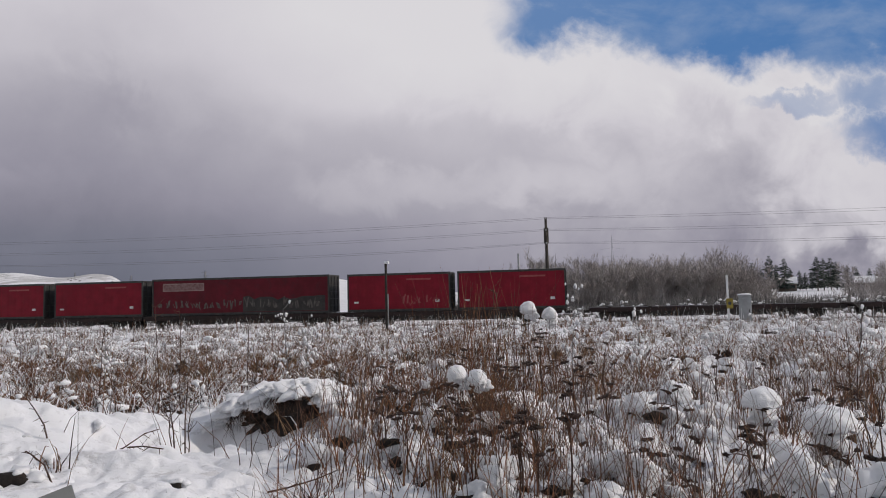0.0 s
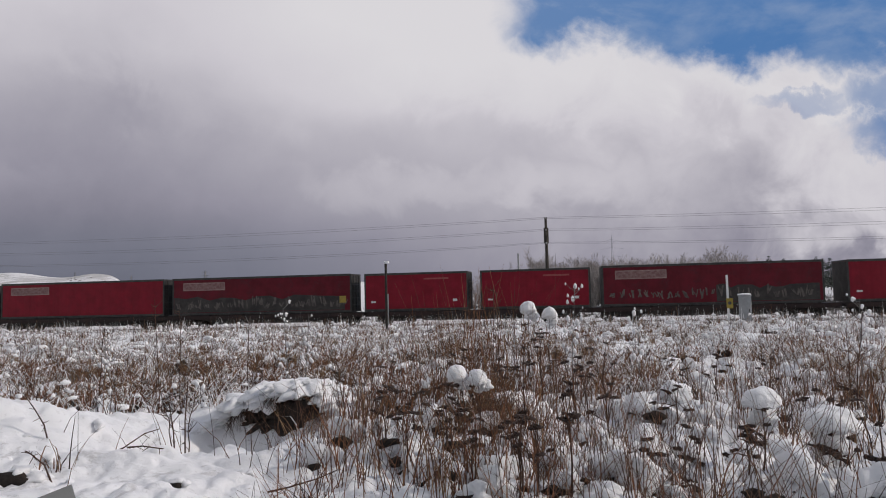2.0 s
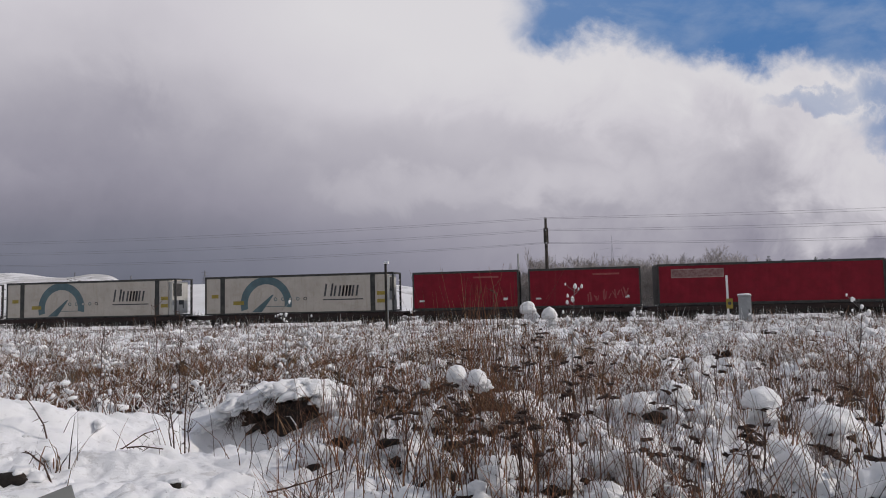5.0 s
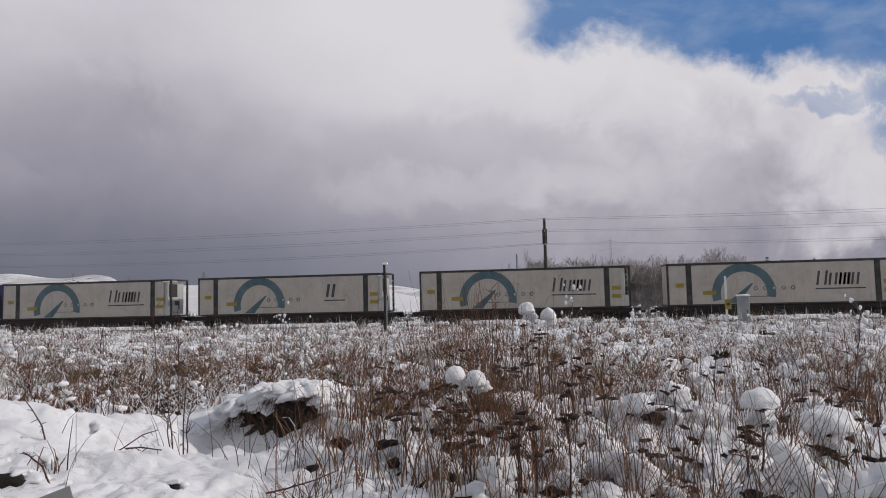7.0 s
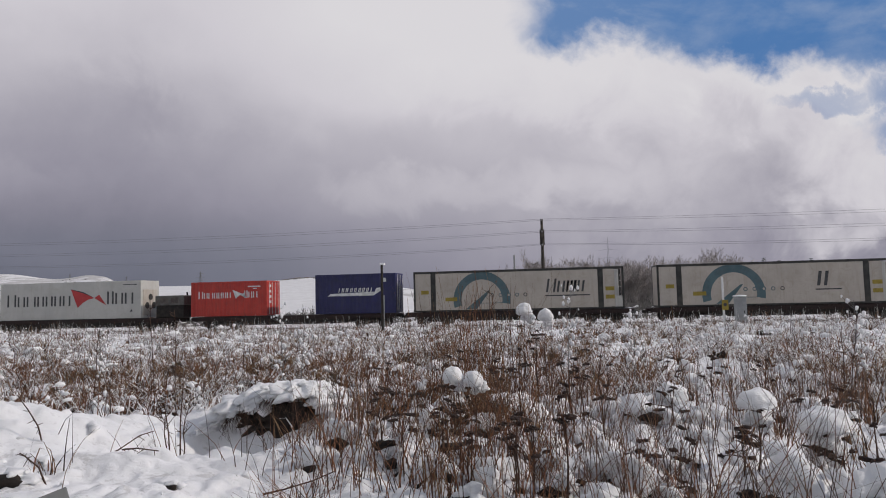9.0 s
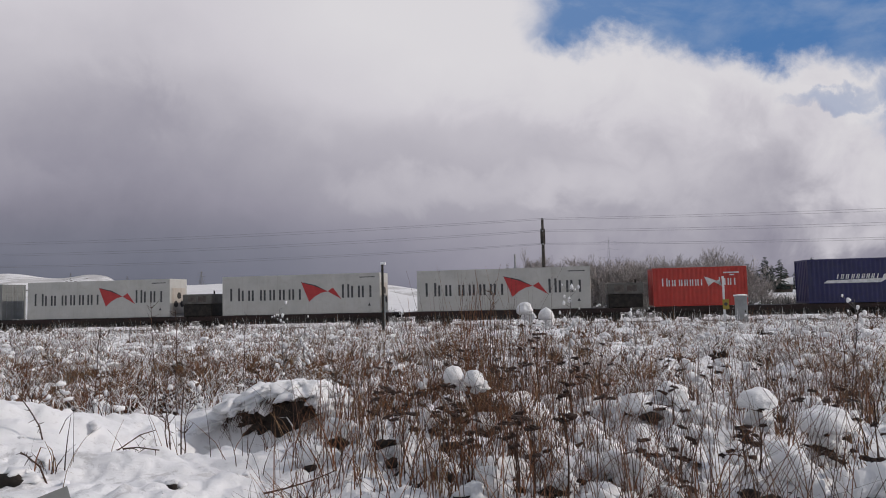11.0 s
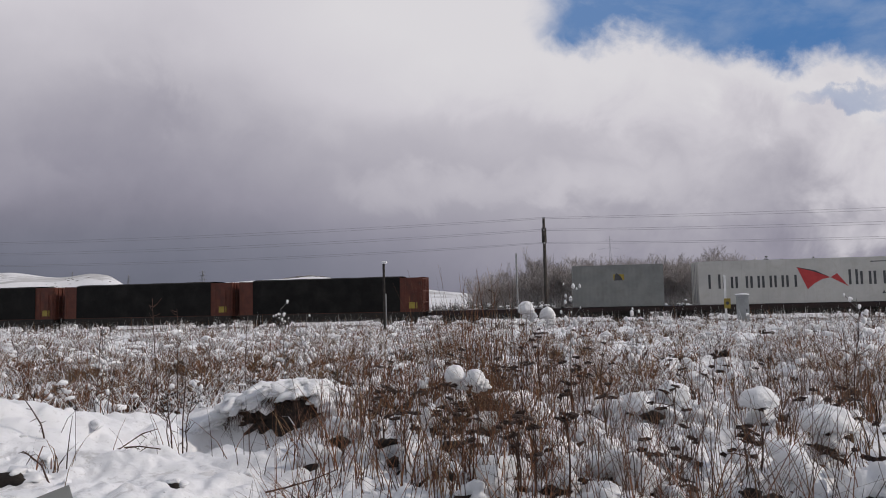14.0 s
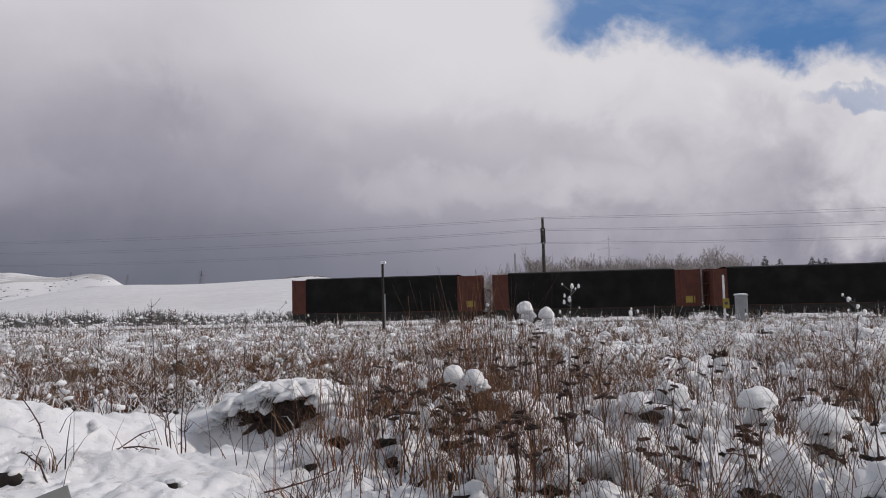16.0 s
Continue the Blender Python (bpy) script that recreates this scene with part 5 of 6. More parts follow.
def tall_weed(x, y, top, seed, rime):
    """A tall thin weed that stands above the rest, with a few side twigs and clots of snow."""
    rng = random.Random(seed)
    z = ground_z(x, y) - 0.03
    w = thing("tall_weed", "tall bare weed stalk " + ("clotted with frozen snow" if rime else "with short side twigs"), "dead plant", "tall weeds in the meadow")
    w.location = (x, y, z)
    h, lean = top - z, rng.uniform(-0.12, 0.12)
    pts = [Vector((lean * (k / 5) ** 2 + rng.uniform(-0.01, 0.01), rng.uniform(-0.02, 0.02), h * k / 5)) for k in range(6)]
    stem = Shape().tube(pts, [(0.0025 + 0.0006 * math.hypot(x, y)) * (1 - 0.13 * k) for k in range(6)], 5)
    clots = []
    for k in range(30 if rime else 15):
        t = rng.uniform(0.35, 1.0)
        i = min(4, int(t * 5))
        base = pts[i].lerp(pts[i + 1], t * 5 - i)
        a, d = rng.uniform(0, 6.3), rng.uniform(0.03, 0.14)
        tip = base + Vector((d * math.cos(a), d * math.sin(a), d * rng.uniform(0.2, 1.2)))
        stem.tube([base, (base + tip) / 2 + Vector((0, 0, -0.01)), tip], [0.0035, 0.003, 0.0022], 4)
        clots.append(tip)
    part("stalk", stem, STALK if not rime else SCRUB, w)
    if rime:
        for tip in clots:
            v, f = unit_blob(seed % 9 + 1, 0.3, 1)
            k = rng.uniform(0.010, 0.030)
            part("snow_clot", Shape().add([(tip.x + q[0] * k, tip.y + q[1] * k, tip.z + q[2] * k * 1.7) for q in v], f.tolist()), SNOW, w, "", True)
    return w


for n, (x, y, top, rime) in enumerate(((0.17, 9.3, 2.18, True), (-0.85, 9.0, 2.20, False), (-0.75, 8.6, 2.15, False), (-5.4, 8.6, 2.15, False), (-5.15, 8.7, 2.0, False),
                                       (-4.2, 10.2, 1.95, True), (-3.95, 10.3, 1.85, True), (-7.6, 10.5, 1.75, True), (3.3, 8.2, 1.95, True), (3.9, 8.4, 1.9, True),
                                       (-4.6, 9.6, 1.9, False), (-2.0, 9.5, 1.8, False), (-1.9, 6.6, 1.6, False), (-2.05, 6.4, 1.55, False), (2.4, 6.2, 1.75, False),
                                       (-3.4, 5.6, 1.25, False), (-3.3, 5.7, 1.3, False), (-6.3, 8.6, 1.8, False), (2.9, 7.4, 1.8, False), (1.0, 9.0, 1.85, True))):
    tall_weed(x, y, top, 500 + n, rime)


def turf_bank():
    """The broken edge of the bank: bare dark earth under a hanging lip of snow."""
    bank = thing("turf_bank", "broken earth bank with roots under a lip of snow", "earth bank")
    x, y, z = -3.22, 7.40, 0.76
    v, f = unit_blob(6, 0.6, 5)
    earth = Shape().add([(x - 0.06 + q[0] * 0.50, y + q[1] * 0.19, z - 0.03 + q[2] * (0.27 - 0.09 * q[0]) + 0.12 * q[0]) for q in v], f.tolist())
    part("earth", earth, SOIL_AND_GAP, bank, "", True)
    rng = random.Random(4)
    for i in range(17):
        a = -0.62 + 1.3 * i / 16 + rng.uniform(-0.04, 0.04)
        crest = z + 0.13 * a / 0.44 + 0.27 * math.sqrt(max(0.0, 1 - (a / 0.68) ** 2))
        w = rng.uniform(0.09, 0.21)
        v, f = unit_blob(i % 9 + 1, 0.6, 4, 0.3)
        lip = Shape().add([(x + a + q[0] * w, y - 0.03 - 0.05 * (i % 2) + q[1] * 0.24, crest + 0.06 - 0.03 * (i % 3) + q[2] * w * 0.5) for q in v], f.tolist())
        part("snow_lip", lip, SNOW, bank, "", True)
    roots = Shape()
    for _ in range(170):
        a = rng.uniform(-0.5, 0.55)
        yy = y - 0.27 * math.sqrt(max(0.05, 1 - (a / 0.6) ** 2))
        top = z + 0.13 * a / 0.44 + 0.24 * math.sqrt(max(0.0, 1 - (a / 0.62) ** 2))
        h = rng.uniform(0.05, 0.26)
        roots.tube([(x + a, yy + 0.05, top), (x + a + rng.uniform(-0.03, 0.03), yy - 0.05, top - h * 0.45), (x + a + rng.uniform(-0.08, 0.08), yy - 0.03, top - h)], [0.003, 0.0025, 0.001], 3)
    part("root_fringe", roots, STALK, bank)
    return bank


turf_bank()


def grey_board():
    """The corner of a weathered board that sticks out of the snow."""
    b = thing("weathered_board", "corner of a weathered grey board sticking out of the snow", "board")
    b.location = (-3.28, 4.12, 0.855)
    b.rotation_euler = (radians(38), radians(-16), radians(40))
    part("plank", Shape().box(-0.45, -0.30, -0.012, 0.06, 0.03, 0.012, 0.004), GREY, b)


grey_board()


def burrow(x, y, z, wide, seed):
    """A dark turf lump in place of the shade in a gap under the snow crust, with a ragged edge."""
    h = thing("snow_hollow", "dark turf lump imitating a shaded gap in the snow", "hollow", "hollows in the drift")
    v, f = unit_blob(seed, 0.4, 3)
    part("turf", Shape().add([(x + q[0] * wide, y + q[1] * wide * 0.5, z + q[2] * wide * 0.6) for q in v], f.tolist()), SOIL_AND_GAP, h, "", True)
    for k, dx in enumerate((-0.7, 0.1, 0.8)):
        v, f = unit_blob(seed + k + 2, 0.35, 3, 0.2)
        part("crust", Shape().add([(x + dx * wide + q[0] * wide * 0.65, y + 0.05 + q[1] * wide * 0.5, z + wide * 0.62 - abs(dx) * wide * 0.35 + q[2] * wide * 0.3) for q in v], f.tolist()), SNOW, h, "", True)


for k, (x, y, wide) in enumerate(((-4.02, 4.55, 0.15), (-2.75, 4.55, 0.07), (-1.72, 4.42, 0.08))):
    burrow(x, y, ground_z(x, y) - 0.01, wide, k + 1)


def fallen_twig(points, seed):
    """A bent dead twig that leans out of the drift, with short side shoots."""
    rng = random.Random(seed)
    t = thing("dead_twig", "bent dead twig sticking out of the snow drift", "twig", "twigs in the drift")
    pts = [Vector(p) for p in points]
    stem = Shape().tube(pts, [0.0075 - 0.0012 * k for k in range(len(pts))], 5)
    for k in range(1, len(pts)):
        for _ in range(4):
            p = pts[k - 1].lerp(pts[k], rng.random())
            stem.tube([p, p + Vector((rng.uniform(-0.06, 0.06), rng.uniform(-0.03, 0.03), rng.uniform(-0.06, 0.03)))], [0.004, 0.002], 4)
    part("stem", stem, STALK, t)


def rise(x, y, up):
    return (x, y, ground_z(x, y) + up)


for k, path in enumerate(([rise(-4.62, 5.6, -0.03), rise(-4.66, 5.6, 0.12), rise(-4.76, 5.6, 0.24), rise(-4.9, 5.62, 0.32)],
                          [rise(-4.05, 5.5, -0.02), rise(-3.9, 5.6, 0.08), rise(-3.72, 5.7, 0.2), rise(-3.6, 5.75, 0.26)],
                          [rise(-3.62, 5.3, 0.02), rise(-3.48, 5.3, 0.05), rise(-3.3, 5.32, 0.07)],
                          [rise(-3.75, 4.6, -0.02), rise(-3.82, 4.6, 0.1), rise(-3.95, 4.62, 0.17), rise(-4.0, 4.62, 0.22)],
                          [rise(-2.1, 4.7, 0.03), rise(-1.95, 4.72, 0.08), rise(-1.75, 4.75, 0.14), rise(-1.6, 4.8, 0.16)],
                          [rise(-3.6, 6.0, -0.02), rise(-3.62, 6.0, 0.3), rise(-3.66, 6.0, 0.55)],
                          [rise(-3.5, 6.0, -0.02), rise(-3.5, 6.0, 0.35), rise(-3.47, 6.0, 0.7)])):
    fallen_twig(path, 70 + k)

# ---------------------------------------------------------------- along the line


def timber_pole(x, y, top, seed):
    pole = thing("utility_pole", "dark weathered timber power pole with crossarms and insulators", "utility pole", "poles of the power line")
    pole.location = (x, y, ground_z(x, y) - 0.2)
    h = top - pole.location.z
    part("shaft", Shape().tube([(0, 0, 0), (0, 0, h * 0.5), (0, 0, h)], [0.17, 0.15, 0.11], 10), TIMBER, pole)
    for k, (z, w) in enumerate(((h - 0.25, 0.5), (h - 1.25, 0.6), (h - 2.35, 0.5))):
        part("crossarm", Shape().box(-0.06, -w, z - 0.06, 0.06, w, z + 0.06, 0.01), TIMBER, pole)
        for yy in (-w + 0.08, w - 0.08):
            part("insulator", Shape().tube([(0, yy, z + 0.06), (0, yy, z + 0.12), (0, yy, z + 0.2)], [0.03, 0.06, 0.035], 8), GALV, pole)
    part("bracket", Shape().box(-0.2, -0.05, h - 2.2, 0.2, 0.05, h - 0.9, 0.02), TIMBER, pole)
    return pole


for k, px in enumerate((-66.0, -0.7, 64.0)):
    timber_pole(px, 57.7, 8.45, k)


def wire(points, sag, r=0.009):
    s = Shape()
    for (a, b) in zip(points, points[1:]):
        a, b = Vector(a), Vector(b)
        pts = []
        for i in range(17):
            t = i / 16
            pts.append(a.lerp(b, t) - Vector((0, 0, sag * 4 * t * (1 - t))))
        s.tube(pts, [r] * 17, 5, False)
    return s


for n, (z, y, sag) in enumerate(((8.40, 57.28, 0.35), (8.38, 58.12, 0.45), (7.40, 57.18, 0.45), (7.38, 58.22, 0.55), (6.30, 57.28, 0.5), (6.28, 58.12, 0.6))):
    tagged(new("power_cable", wire([(-131, y, z - 0.1), (-66, y, z), (-0.7, y, z), (64, y, z), (129, y, z - 0.1)], sag).mesh("power_cable", CABLE)),
           "thin dark overhead power cable sagging between poles", "cable", "overhead cables")


def steel_post(x, y, top, r, label, paint, cap):
    p = thing("line_post", label, "post", "posts along the line")
    p.location = (x, y, ground_z(x, y) - 0.15)
    h = top - p.location.z
    part("shaft", Shape().tube([(0, 0, 0), (0, 0, h)], [r, r * 0.92], 10), paint, p)
    if cap:
        # block of snow sitting on top of the post
        part("lamp_head", Shape().box(-r * 1.2, -r * 1.2, h, r * 2.6, r * 1.2, h + 0.12, 0.02), SNOW, p, "snowy cap")
        # pale strip that imitates the sunlit right edge of the post
        part("side_bracket", Shape().box(r, -0.02, h - 1.6, r + 0.05, 0.02, 0.6), GALV, p)
    return p


steel_post(-8.9, 35.0, 3.84, 0.07, "slim dark post with a snowy cap beside the line", IRON, True)
steel_post(-3.56, 66.2, 5.97, 0.10, "thin grey steel pole behind the line", GALV, False)


def marker_post():
    p = thing("marker_post", "white marker post with a small yellow sign", "marker post")
    p.location = (8.95, 38.1, ground_z(8.95, 38.1) - 0.1)
    h = 2.80 - p.location.z
    part("post", Shape().box(-0.05, -0.04, 0, 0.05, 0.04, h, 0.01), POSTWHITE, p)
    z = 1.31 - p.location.z
    plate = part("sign", Shape().box(-0.09, -0.062, z - 0.28, 0.24, -0.045, z + 0.25, 0.006), YELLOW, p, "yellow metal sign")
    ring = [(0.075 + 0.09 * math.cos(t * math.pi / 6), z + 0.09 * math.sin(t * math.pi / 6)) for t in range(12)]
    part("sign_mark", Shape().plate(ring, -0.062), INK, plate)


marker_post()


def equipment_cabinet():
    c = thing("equipment_cabinet", "grey galvanised lineside cabinet with snow on its lid", "equipment cabinet")
    x, y = 9.85, 38.3
    c.location = (x, y, ground_z(x, y) - 0.1)
    c.rotation_euler = (0, 0, radians(-14))
    c.scale = (0.84, 0.84, 1.0)
    h = 1.66 - c.location.z
    part("body", Shape().box(-0.37, -0.3, 0, 0.37, 0.3, h, 0.02), GALV, c)
    part("door", Shape().box(-0.31, -0.32, 0.15, 0.31, -0.3, h - 0.1, 0.008), GALV, c)
    part("lid", Shape().box(-0.42, -0.35, h, 0.42, 0.35, h + 0.06, 0.015), GALV, c)
    part("handle", Shape().box(0.2, -0.345, h * 0.5, 0.25, -0.32, h * 0.5 + 0.14, 0.005), IRON, c)
    v, f = unit_blob(2, 0.12, 2)
    part("snow", Shape().add([(q[0] * 0.43, q[1] * 0.36, h + 0.07 + max(0, q[2]) * 0.09) for q in v], f.tolist()), SNOW, c, "", True)


equipment_cabinet()

# ---------------------------------------------------------------- trees and scrub


def grow(segs, p, d, length, radius, depth, rng, up=0.25, fork=3, spread=0.55):
    n = 3
    for i in range(n):
        q = p + d * (length / n)
        segs.append((p, q, radius * (1 - 0.22 * i), radius * (1 - 0.22 * (i + 1))))
        p = q
        d = (d + Vector((rng.uniform(-0.16, 0.16), rng.uniform(-0.16, 0.16), rng.uniform(-0.05, 0.12)))).normalized()
        if depth > 0 and i > 0:
            for _ in range(fork if i == n - 1 else fork - 1):
                a = Vector((rng.uniform(-1, 1), rng.uniform(-1, 1), rng.uniform(-0.4, 0.8))) * spread
                grow(segs, p, (d + a + Vector((0, 0, up))).normalized(), length * rng.uniform(0.5, 0.78), radius * 0.5, depth - 1, rng, up, fork, spread)


def prisms(segs, r_min, sides=3):
    n = len(segs)
    a = np.array([s[0][:] for s in segs])
    b = np.array([s[1][:] for s in segs])
    ra, rb = (np.maximum(r_min, np.array([s[k] for s in segs])) for k in (2, 3))
    d = b - a
    d /= np.linalg.norm(d, axis=1)[:, None] + 1e-9
    u = np.cross(d, np.where(np.abs(d[:, 2:]) < 0.9, [[0, 0, 1.0]], [[1.0, 0, 0]]))
    u /= np.linalg.norm(u, axis=1)[:, None] + 1e-9
    w = np.cross(d, u)
    v = np.zeros((n, 2 * sides, 3))
    for s in range(sides):
        t = 2 * math.pi * s / sides
        o = u * math.cos(t) + w * math.sin(t)
        v[:, s], v[:, sides + s] = a + o * ra[:, None], b + o * rb[:, None]
    f = np.array([(s, (s + 1) % sides, sides + (s + 1) % sides, sides + s) for s in range(sides)])
    return v.reshape(-1, 3), (f[None] + (np.arange(n) * 2 * sides)[:, None, None]).reshape(-1, 4)


def twig_ribbons(segs, r_min):
    """Fine twigs as narrow strips, turned at random about their own line."""
    n = len(segs)
    a = np.array([s[0][:] for s in segs])
    b = np.array([s[1][:] for s in segs])
    ra, rb = (np.maximum(r_min, np.array([s[k] for s in segs])) for k in (2, 3))
    d = b - a
    d /= np.linalg.norm(d, axis=1)[:, None] + 1e-9
    side = np.random.default_rng(n).normal(0, 1, (n, 3))
    u = np.cross(d, side)
    u /= np.linalg.norm(u, axis=1)[:, None] + 1e-9
    v = np.stack((a - u * ra[:, None], a + u * ra[:, None], b + u * rb[:, None], b - u * rb[:, None]), 1)
    return v.reshape(-1, 3), (np.arange(4)[None] + 4 * np.arange(n)[:, None])


def bare_tree(seed, height, stems, depth, label, category, spread=0.55):
    rng = random.Random(seed)
    t = thing("bare_tree" if category == "tree" else "bare_shrub", label, category, "frosted trees and shrubs behind the line")
    limbs, twigs = [], []
    for _ in range(stems):
        segs = []
        lean = Vector((rng.uniform(-0.5, 0.5), rng.uniform(-0.4, 0.4), 1)).normalized() if stems > 1 else Vector((0, 0, 1))
        base = Vector((rng.uniform(-1.4, 1.4), rng.uniform(-0.8, 0.8), 0)) if stems > 1 else Vector((0, 0, 0))
        grow(segs, base, lean, height * (rng.uniform(0.16, 0.46) if stems > 1 else 0.42), 0.03 + 0.010 * height * (1 if stems == 1 else 0.5), depth, rng, 0.12, 3, spread)
        for s in segs:
            (limbs if s[2] > 0.03 else twigs).append(s)
    top = max(s[1].z for s in limbs + twigs)
    k = height / top
    v, f = prisms(limbs, 0.028)
    arrays_to_object("trunk", v * k, f, BARK, False).parent = t
    v, f = twig_ribbons(twigs, 0.0125)
    arrays_to_object("crown", v * k, f, TWIG, False).parent = t
    return t


def fir_tree(seed, height):
    rng = random.Random(seed)
    t = thing("conifer", "dark green conifer dusted with snow in the distance", "tree", "conifers in the distance")
    part("trunk", Shape().tube([(0, 0, 0), (0, 0, height * 0.6), (0, 0, height)], [height * 0.02, height * 0.012, 0.02], 7), BARK, t)
    crown, snow = Shape(), Shape()
    z = height * 0.14
    while z < height * 0.985:
        f = 1 - (z / height)
        reach = height * 0.30 * f ** 0.6 * rng.uniform(0.5, 1.15) + 0.14
        for _ in range(7):
            a = rng.uniform(0, 6.3)
            d = Vector((math.cos(a), math.sin(a), rng.uniform(-0.25, 0.1)))
            s = Vector((-d.y, d.x, 0))
            r = reach * rng.uniform(0.6, 1.1)
            o = Vector((0, 0, z))
            for j in range(4):
                p = o + d * r * (0.3 + 0.23 * j)
                w = 0.12 * r + 0.09
                crown.add([p - s * w - d * w * 0.4, p - d * w * 0.5 + Vector((0, 0, w * 0.5)), p + s * w - d * w * 0.4, p + d * w * 1.3 - Vector((0, 0, w * 0.5)), p - Vector((0, 0, w * 0.45))],
                          [(0, 1, 3), (1, 2, 3), (0, 3, 4), (3, 2, 4), (0, 4, 1), (1, 4, 2)])
                if rng.random() < 0.16:
                    snow.add([p - s * w * 0.7 + Vector((0, 0, w * 0.35)), p + s * w * 0.7 + Vector((0, 0, w * 0.35)), p + d * w + Vector((0, 0, w * 0.1))], [(0, 1, 2)])
        z += height * 0.035
    part("crown", crown, NEEDLE, t)
    part("snow_dusting", snow, SNOW, t)
    return t


def plant_trees():
    shrub_label, tree_label = "bare frosted shrub with a haze of fine grey twigs", "slender bare tree with rime on its twigs"
    shrubs = [bare_tree(30 + i, 5.2, 5, 3, shrub_label, "shrub", 1.0) for i in range(4)]
    trees = [bare_tree(60 + i, 7.0, 1, 4, tree_label, "tree", 0.75) for i in range(3)]
    rng = random.Random(12)
    first = {}

    def put(source, x, y, scale, drop=0.15):
        m = pose(x, y, ground_z(x, y) - drop, 0, 0, rng.uniform(0, 360))
        if source not in first:
            first[source] = True
            source.scale = (scale,) * 3
            source.matrix_basis = m @ Matrix.Diagonal((scale, scale, scale, 1))
            return source
        ob = copy_thing(source, m)
        ob.scale = (scale,) * 3
        return ob

    # the thicket
    for i in range(112):
        f = (i * 0.618034) % 1.0
        x = -9.5 + 35 * f + rng.uniform(-0.8, 0.8)
        y = 84 + 0.12 * x + rng.uniform(-5, 7)
        s = (0.80 + 0.38 * smoothstep(0, 0.25, f)) * rng.uniform(0.85, 1.08) * (1 - 0.35 * smoothstep(0.86, 1.0, f))
        put(shrubs[i % 4], x, y, s)
    for i, (x, y, h) in enumerate(((-3.05, 88.5, 8.1), (-2.1, 89, 7.2), (3.4, 89.7, 7.0), (4.9, 89.8, 7.2), (5.6, 90.5, 6.4), (20.45, 92.4, 7.7), (16.1, 91.8, 6.6), (14.6, 92, 6.4), (10.6, 91, 6.2), (-6.0, 88, 6.1),
                                   (34, 86.7, 5.0), (38, 87.3, 5.4), (41.5, 88, 5.2), (36, 84, 4.2), (45, 90, 6.0))):
        put(trees[i % 3], x, y, (h + 0.15) / 7.0)
    for i in range(9):
        put(shrubs[(i + 1) % 4], 34.0 + 1.5 * i + rng.uniform(-0.5, 0.5), 82 + rng.uniform(-3, 6), rng.uniform(0.6, 0.95))
    for i in range(16):
        x, y = 36 + 2.6 * i + rng.uniform(-1, 1), 142 + rng.uniform(-6, 14)
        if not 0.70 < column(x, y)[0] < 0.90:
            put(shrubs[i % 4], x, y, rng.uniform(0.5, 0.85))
    firs = [fir_tree(80 + i, 8.0) for i in range(3)]
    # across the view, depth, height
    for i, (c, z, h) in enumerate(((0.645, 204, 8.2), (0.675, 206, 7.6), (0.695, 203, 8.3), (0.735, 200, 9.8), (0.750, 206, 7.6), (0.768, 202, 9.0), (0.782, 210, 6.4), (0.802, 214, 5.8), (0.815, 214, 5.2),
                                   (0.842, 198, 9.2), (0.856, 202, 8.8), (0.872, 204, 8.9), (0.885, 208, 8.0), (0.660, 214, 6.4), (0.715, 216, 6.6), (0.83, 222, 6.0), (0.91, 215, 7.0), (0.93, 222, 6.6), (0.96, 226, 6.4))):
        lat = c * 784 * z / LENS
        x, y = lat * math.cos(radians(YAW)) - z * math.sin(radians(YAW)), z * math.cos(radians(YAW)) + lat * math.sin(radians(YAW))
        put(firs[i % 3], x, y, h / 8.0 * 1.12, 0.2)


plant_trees()


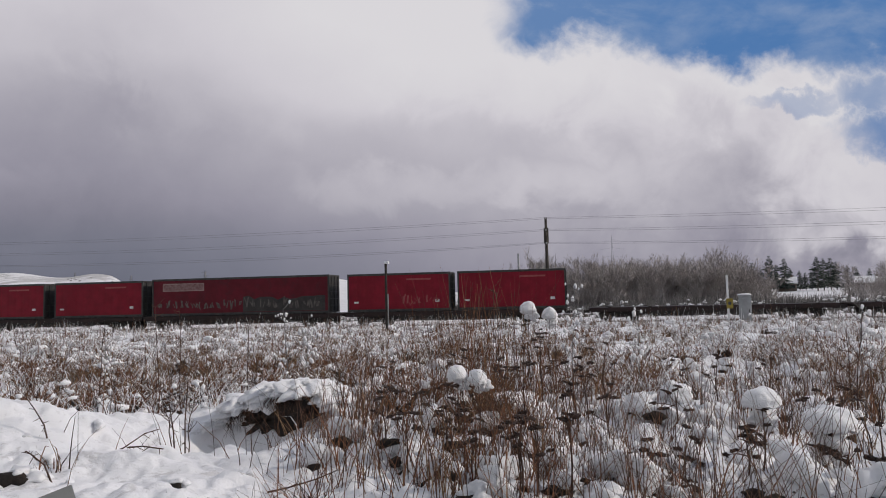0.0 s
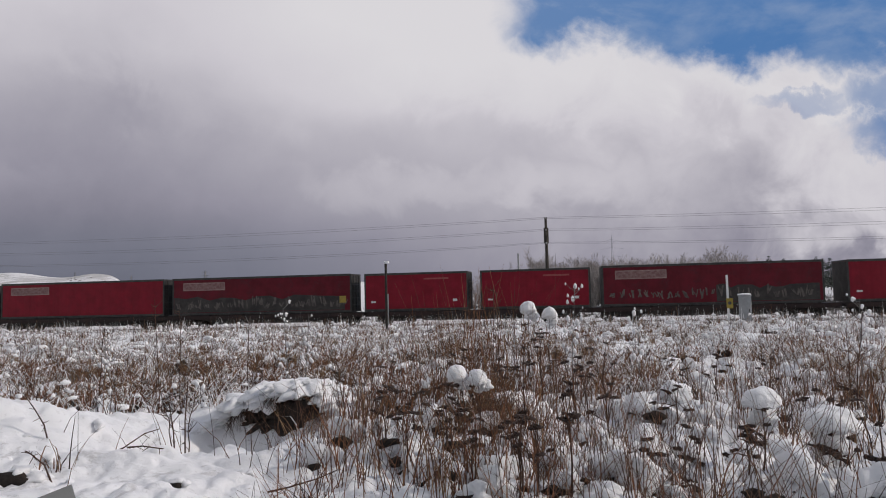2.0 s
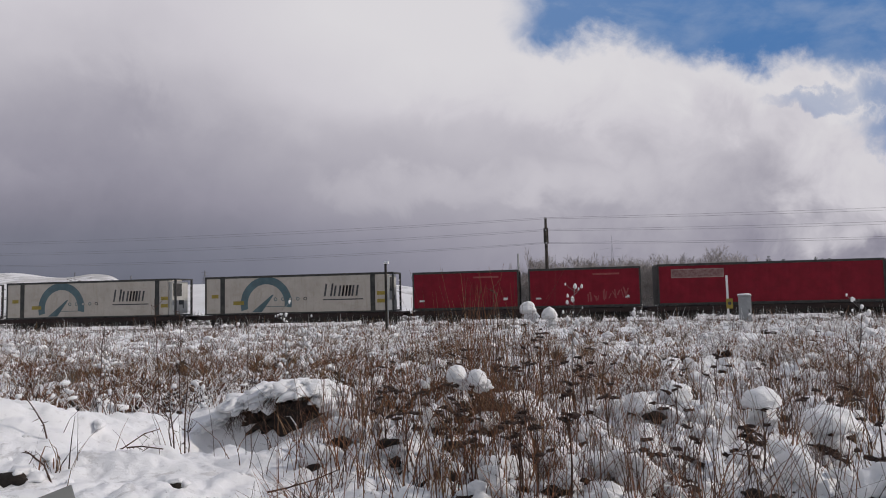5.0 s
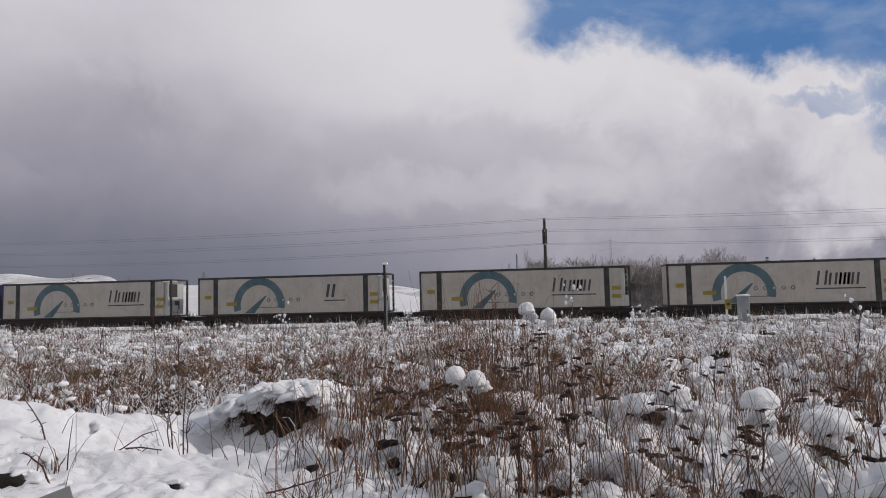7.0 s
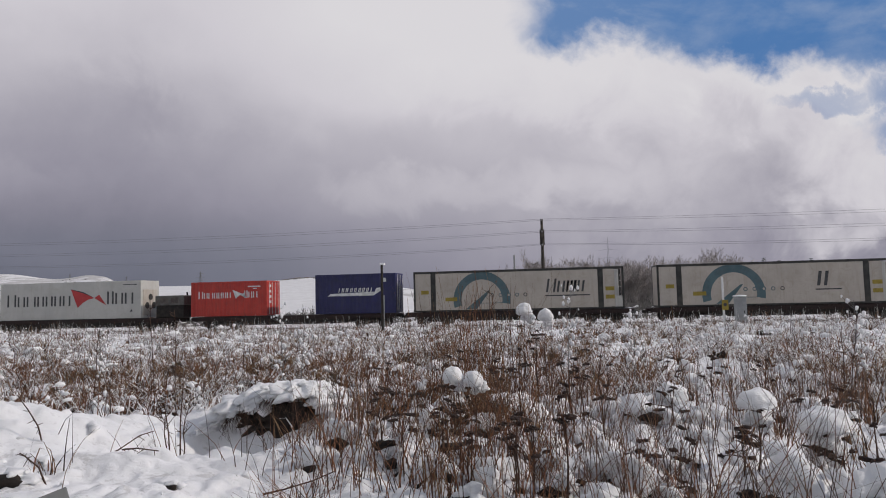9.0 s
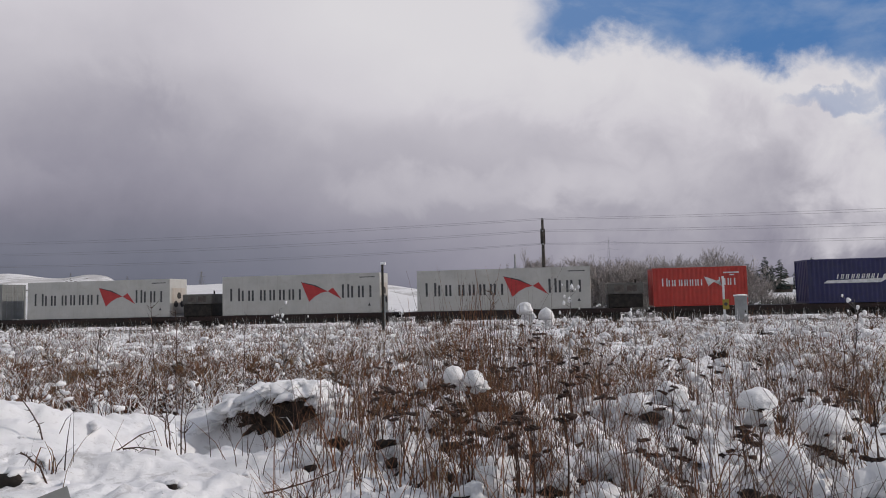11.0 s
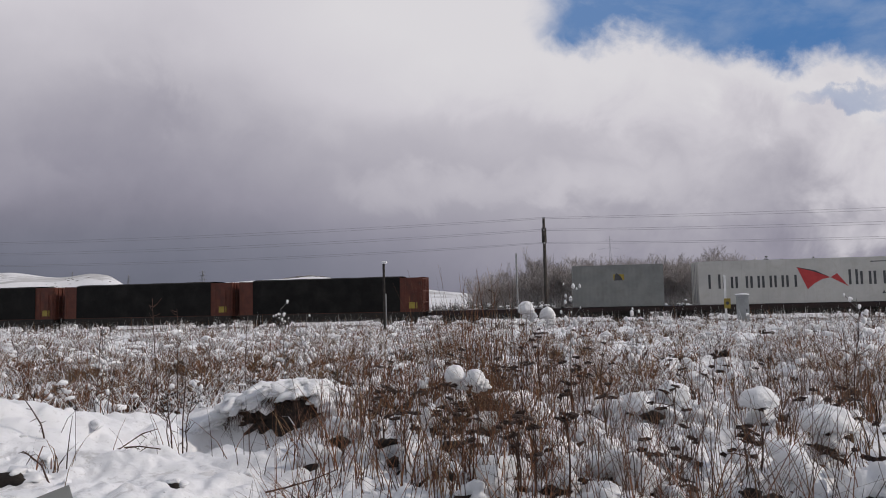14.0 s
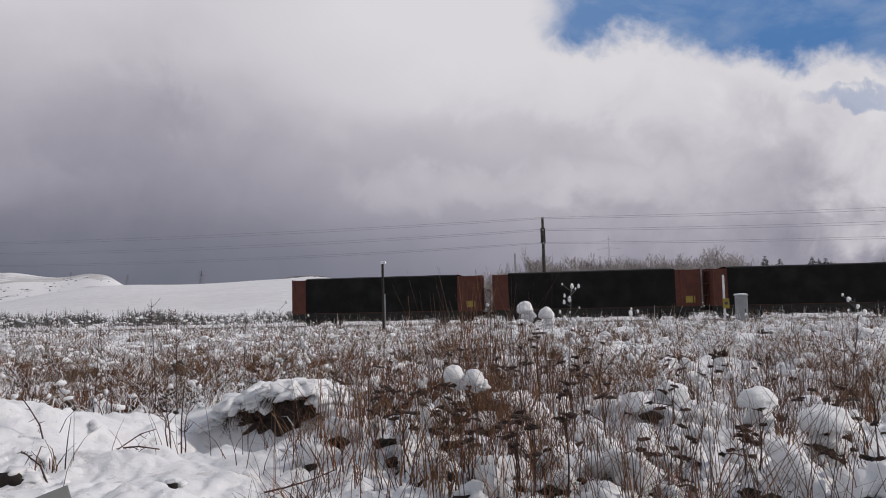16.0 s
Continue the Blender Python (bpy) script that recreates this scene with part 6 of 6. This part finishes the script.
def far_scrub():
    """Low rimed scrub on the far side of the rails."""
    items, lumps = [], []
    rng = np.random.default_rng(5)
    for n in range(1750):
        x = rng.uniform(-62, 30) if n < 1300 else rng.uniform(-11, 31)
        y = rng.uniform(55, 66) if n < 1300 else rng.uniform(72, 84)
        big = 0.35 + 0.65 * smoothstep(-0.2, 0.35, noise.noise((x * 0.16, y * 0.16, 1.0)))
        z = ground_z(x, y)
        for _ in range(17):
            a, out = rng.uniform(0, 6.3), rng.random()
            high = (1.8 - 0.9 * out * out) * big * rng.uniform(0.6, 1.0)
            items.append(((x + rng.normal(0, 0.2), y + rng.normal(0, 0.2), z - 0.05), out * 0.9 * big * math.cos(a), out * 0.9 * big * math.sin(a), high, rng.uniform(0.014, 0.034), rng.uniform(0, 0.35)))
        for _ in range(2 if n < 1300 else 0):
            q = rng.uniform(0.06, 0.18)
            lumps.append((x + rng.normal(0, 0.3), y + rng.normal(0, 0.3), z + rng.uniform(0.1, 1.1) * big, q * 1.4, q, q * 0.7, rng.uniform(0, 6.3)))
    brush = []
    for n in range(13000):
        if n < 8500:
            x, y = rng.uniform(-10.5, 27.5), rng.uniform(80, 92)
            high = rng.uniform(0.8, 3.4) * (0.6 + 0.4 * smoothstep(-0.3, 0.3, noise.noise((x * 0.3, y * 0.3, 7.0)))) * (1 - 0.45 * smoothstep(20, 27, x))
        elif n < 10000:
            x, y = rng.uniform(33, 52), rng.uniform(80, 90)
            high = rng.uniform(0.8, 3.2)
        else:
            x, y = rng.uniform(34, 95), rng.uniform(150, 185)
            high = rng.uniform(1.0, 3.8)
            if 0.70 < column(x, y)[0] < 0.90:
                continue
        lean = rng.normal(0, 0.32 * high, 2)
        brush.append(((x, y, ground_z(x, y) - 0.1), lean[0], lean[1], high, rng.uniform(0.014, 0.04), rng.uniform(0, 0.15)))
    tagged(join_ribbons("thicket_undergrowth", brush, TWIG), "dense grey-brown bare undergrowth of the thicket", "undergrowth", kind="stuff")
    tagged(join_ribbons("far_scrub", items, DARKSCRUB), "low scrub grey with rime beyond the rails", "scrub", kind="stuff")
    tagged(join_blobs("scrub_snow", lumps, SNOW, 0.3, 1), "snow caught in the low scrub", "snow", kind="stuff")
    dots = []
    for _ in range(150):
        a = radians(rng.uniform(-34, -22) - YAW)
        r = rng.uniform(420, 900)
        x, y = r * math.sin(a), r * math.cos(a)
        if noise.noise((x * 0.012, y * 0.012, 4.4)) > 0.02:
            q = rng.uniform(0.3, 1.0)
            dots.append((x, y, ground_z(x, y) + 0.2, q * 1.8, q, q * 0.6, rng.uniform(0, 6.3)))
    for _ in range(160):
        a = radians(rng.uniform(-17, -9.5) - YAW)
        r = rng.uniform(820, 930)
        x, y = r * math.sin(a), r * math.cos(a)
        q = rng.uniform(0.5, 1.7)
        dots.append((x, y, ground_z(x, y) + 0.3, q * 1.8, q, q * 0.7, rng.uniform(0, 6.3)))
    tagged(join_blobs("hillside_scrub", dots, BARK, 0.35, 1), "patches of dark scrub on the far snowy hillside", "scrub", kind="stuff")


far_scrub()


def pylon(x, y, top, thick):
    p = thing("transmission_pylon", "distant steel lattice transmission pylon", "pylon", "pylons on the far hill")
    p.location = (x, y, ground_z(x, y) - 0.5)
    h = top - p.location.z
    w = h * (0.13 if thick == 1.0 else 0.05)
    for sx in (-1, 1):
        for sy in (-1, 1):
            part("leg", Shape().tube([(sx * w, sy * w, 0), (sx * w * 0.35, sy * w * 0.35, h * 0.6), (0, 0, h)], [0.22 * thick, 0.2 * thick, 0.16 * thick], 4), CABLE, p)
    for k in range(5):
        z0, z1 = h * 0.12 * k, h * 0.12 * (k + 1)
        a, b = w * (1 - 0.65 * z0 / (h * 0.6)), w * (1 - 0.65 * z1 / (h * 0.6))
        part("brace", Shape().tube([(-a, -a, z0), (b, -b, z1)], [0.12 * thick] * 2, 4).tube([(a, -a, z0), (-b, -b, z1)], [0.12 * thick] * 2, 4), CABLE, p)
    for z, r in ((0.62, 0.17), (0.76, 0.2), (0.9, 0.14)):
        part("arm", Shape().tube([(-h * r, 0, h * z), (0, 0, h * (z + 0.03)), (h * r, 0, h * z)], [0.12 * thick, 0.2 * thick, 0.12 * thick], 4), CABLE, p)


for k, (x, y, top) in enumerate(((-306, 557, 29.6), (-556, 820, 39.0), (-629, 807, 44.5), (41.4, 512, 43.0))):
    pylon(x, y, top, (1.0, 1.0, 1.0, 0.3)[k])


def cottage(x, y, turn, length, label):
    h = thing("cottage", label, "house", "houses in the distance")
    h.location = (x, y, ground_z(x, y) - 0.1)
    h.rotation_euler = (0, 0, radians(turn))
    a, d, e, r = length / 2, 3.2, 2.5, 4.2
    walls = Shape().box(-a, -d, 0, a, d, e)
    walls.add([(-a, -d, e), (-a, d, e), (-a, 0, r), (a, -d, e), (a, d, e), (a, 0, r)], [(0, 2, 1), (3, 4, 5)])
    part("wall", walls, BRICK, h)
    for s in (-1, 1):
        v = [(-a - 0.3, s * (d + 0.4), e - 0.2), (a + 0.3, s * (d + 0.4), e - 0.2), (a + 0.3, 0, r + 0.05), (-a - 0.3, 0, r + 0.05)]
        part("roof", Shape().add(v + [(p[0], p[1], p[2] + 0.25) for p in v], [(0, 1, 2, 3), (4, 5, 6, 7), (0, 1, 5, 4), (1, 2, 6, 5), (2, 3, 7, 6), (3, 0, 4, 7)]), SNOW, h, "snow-covered roof")
    for wx in (-a * 0.55, a * 0.1, a * 0.6):
        part("window", Shape().box(wx - 0.5, -d - 0.03, 1.0, wx + 0.5, -d, 2.0), PANE, h)
    part("chimney", Shape().box(a * 0.4, -0.3, r - 0.3, a * 0.4 + 0.6, 0.3, r + 0.8), BRICK, h)


cottage(69.5, 222, -16, 5, "low dark cottage with a snow-covered roof among conifers")
cottage(97, 232, -22, 8, "low brown cottage with a snow-covered roof behind bare trees")

# ---------------------------------------------------------------- what moves


def motions():
    for ob, s, z in MOVERS:
        walk(ob, [(t, pose(s + SPEED * t, TRACK_Y, z)) for t in (0, 4, 8, 12, 16)])
    turn = SPEED / 0.42
    for wheel in [o for o in bpy.data.objects if o.name.split(".")[0] == "wheelset"]:
        x, y, z = wheel.location
        walk(wheel, [(k / FPS, Matrix.Translation((x, y, z)) @ Matrix.Rotation(turn * k / FPS, 4, "Y")) for k in range(16 * FPS + 1)])
    start = aim().to_3x3()
    right, up, ahead = start.col[0], start.col[1], -start.col[2]
    base = Matrix((right, ahead, up)).transposed().to_4x4()
    base.translation = EYE
    walk(clouds, [(t, base @ pose(0, 0, 0, 0, 0, -math.degrees(5.2 * t / LENS))) for t in (0, 4, 8, 12, 16)])


motions()
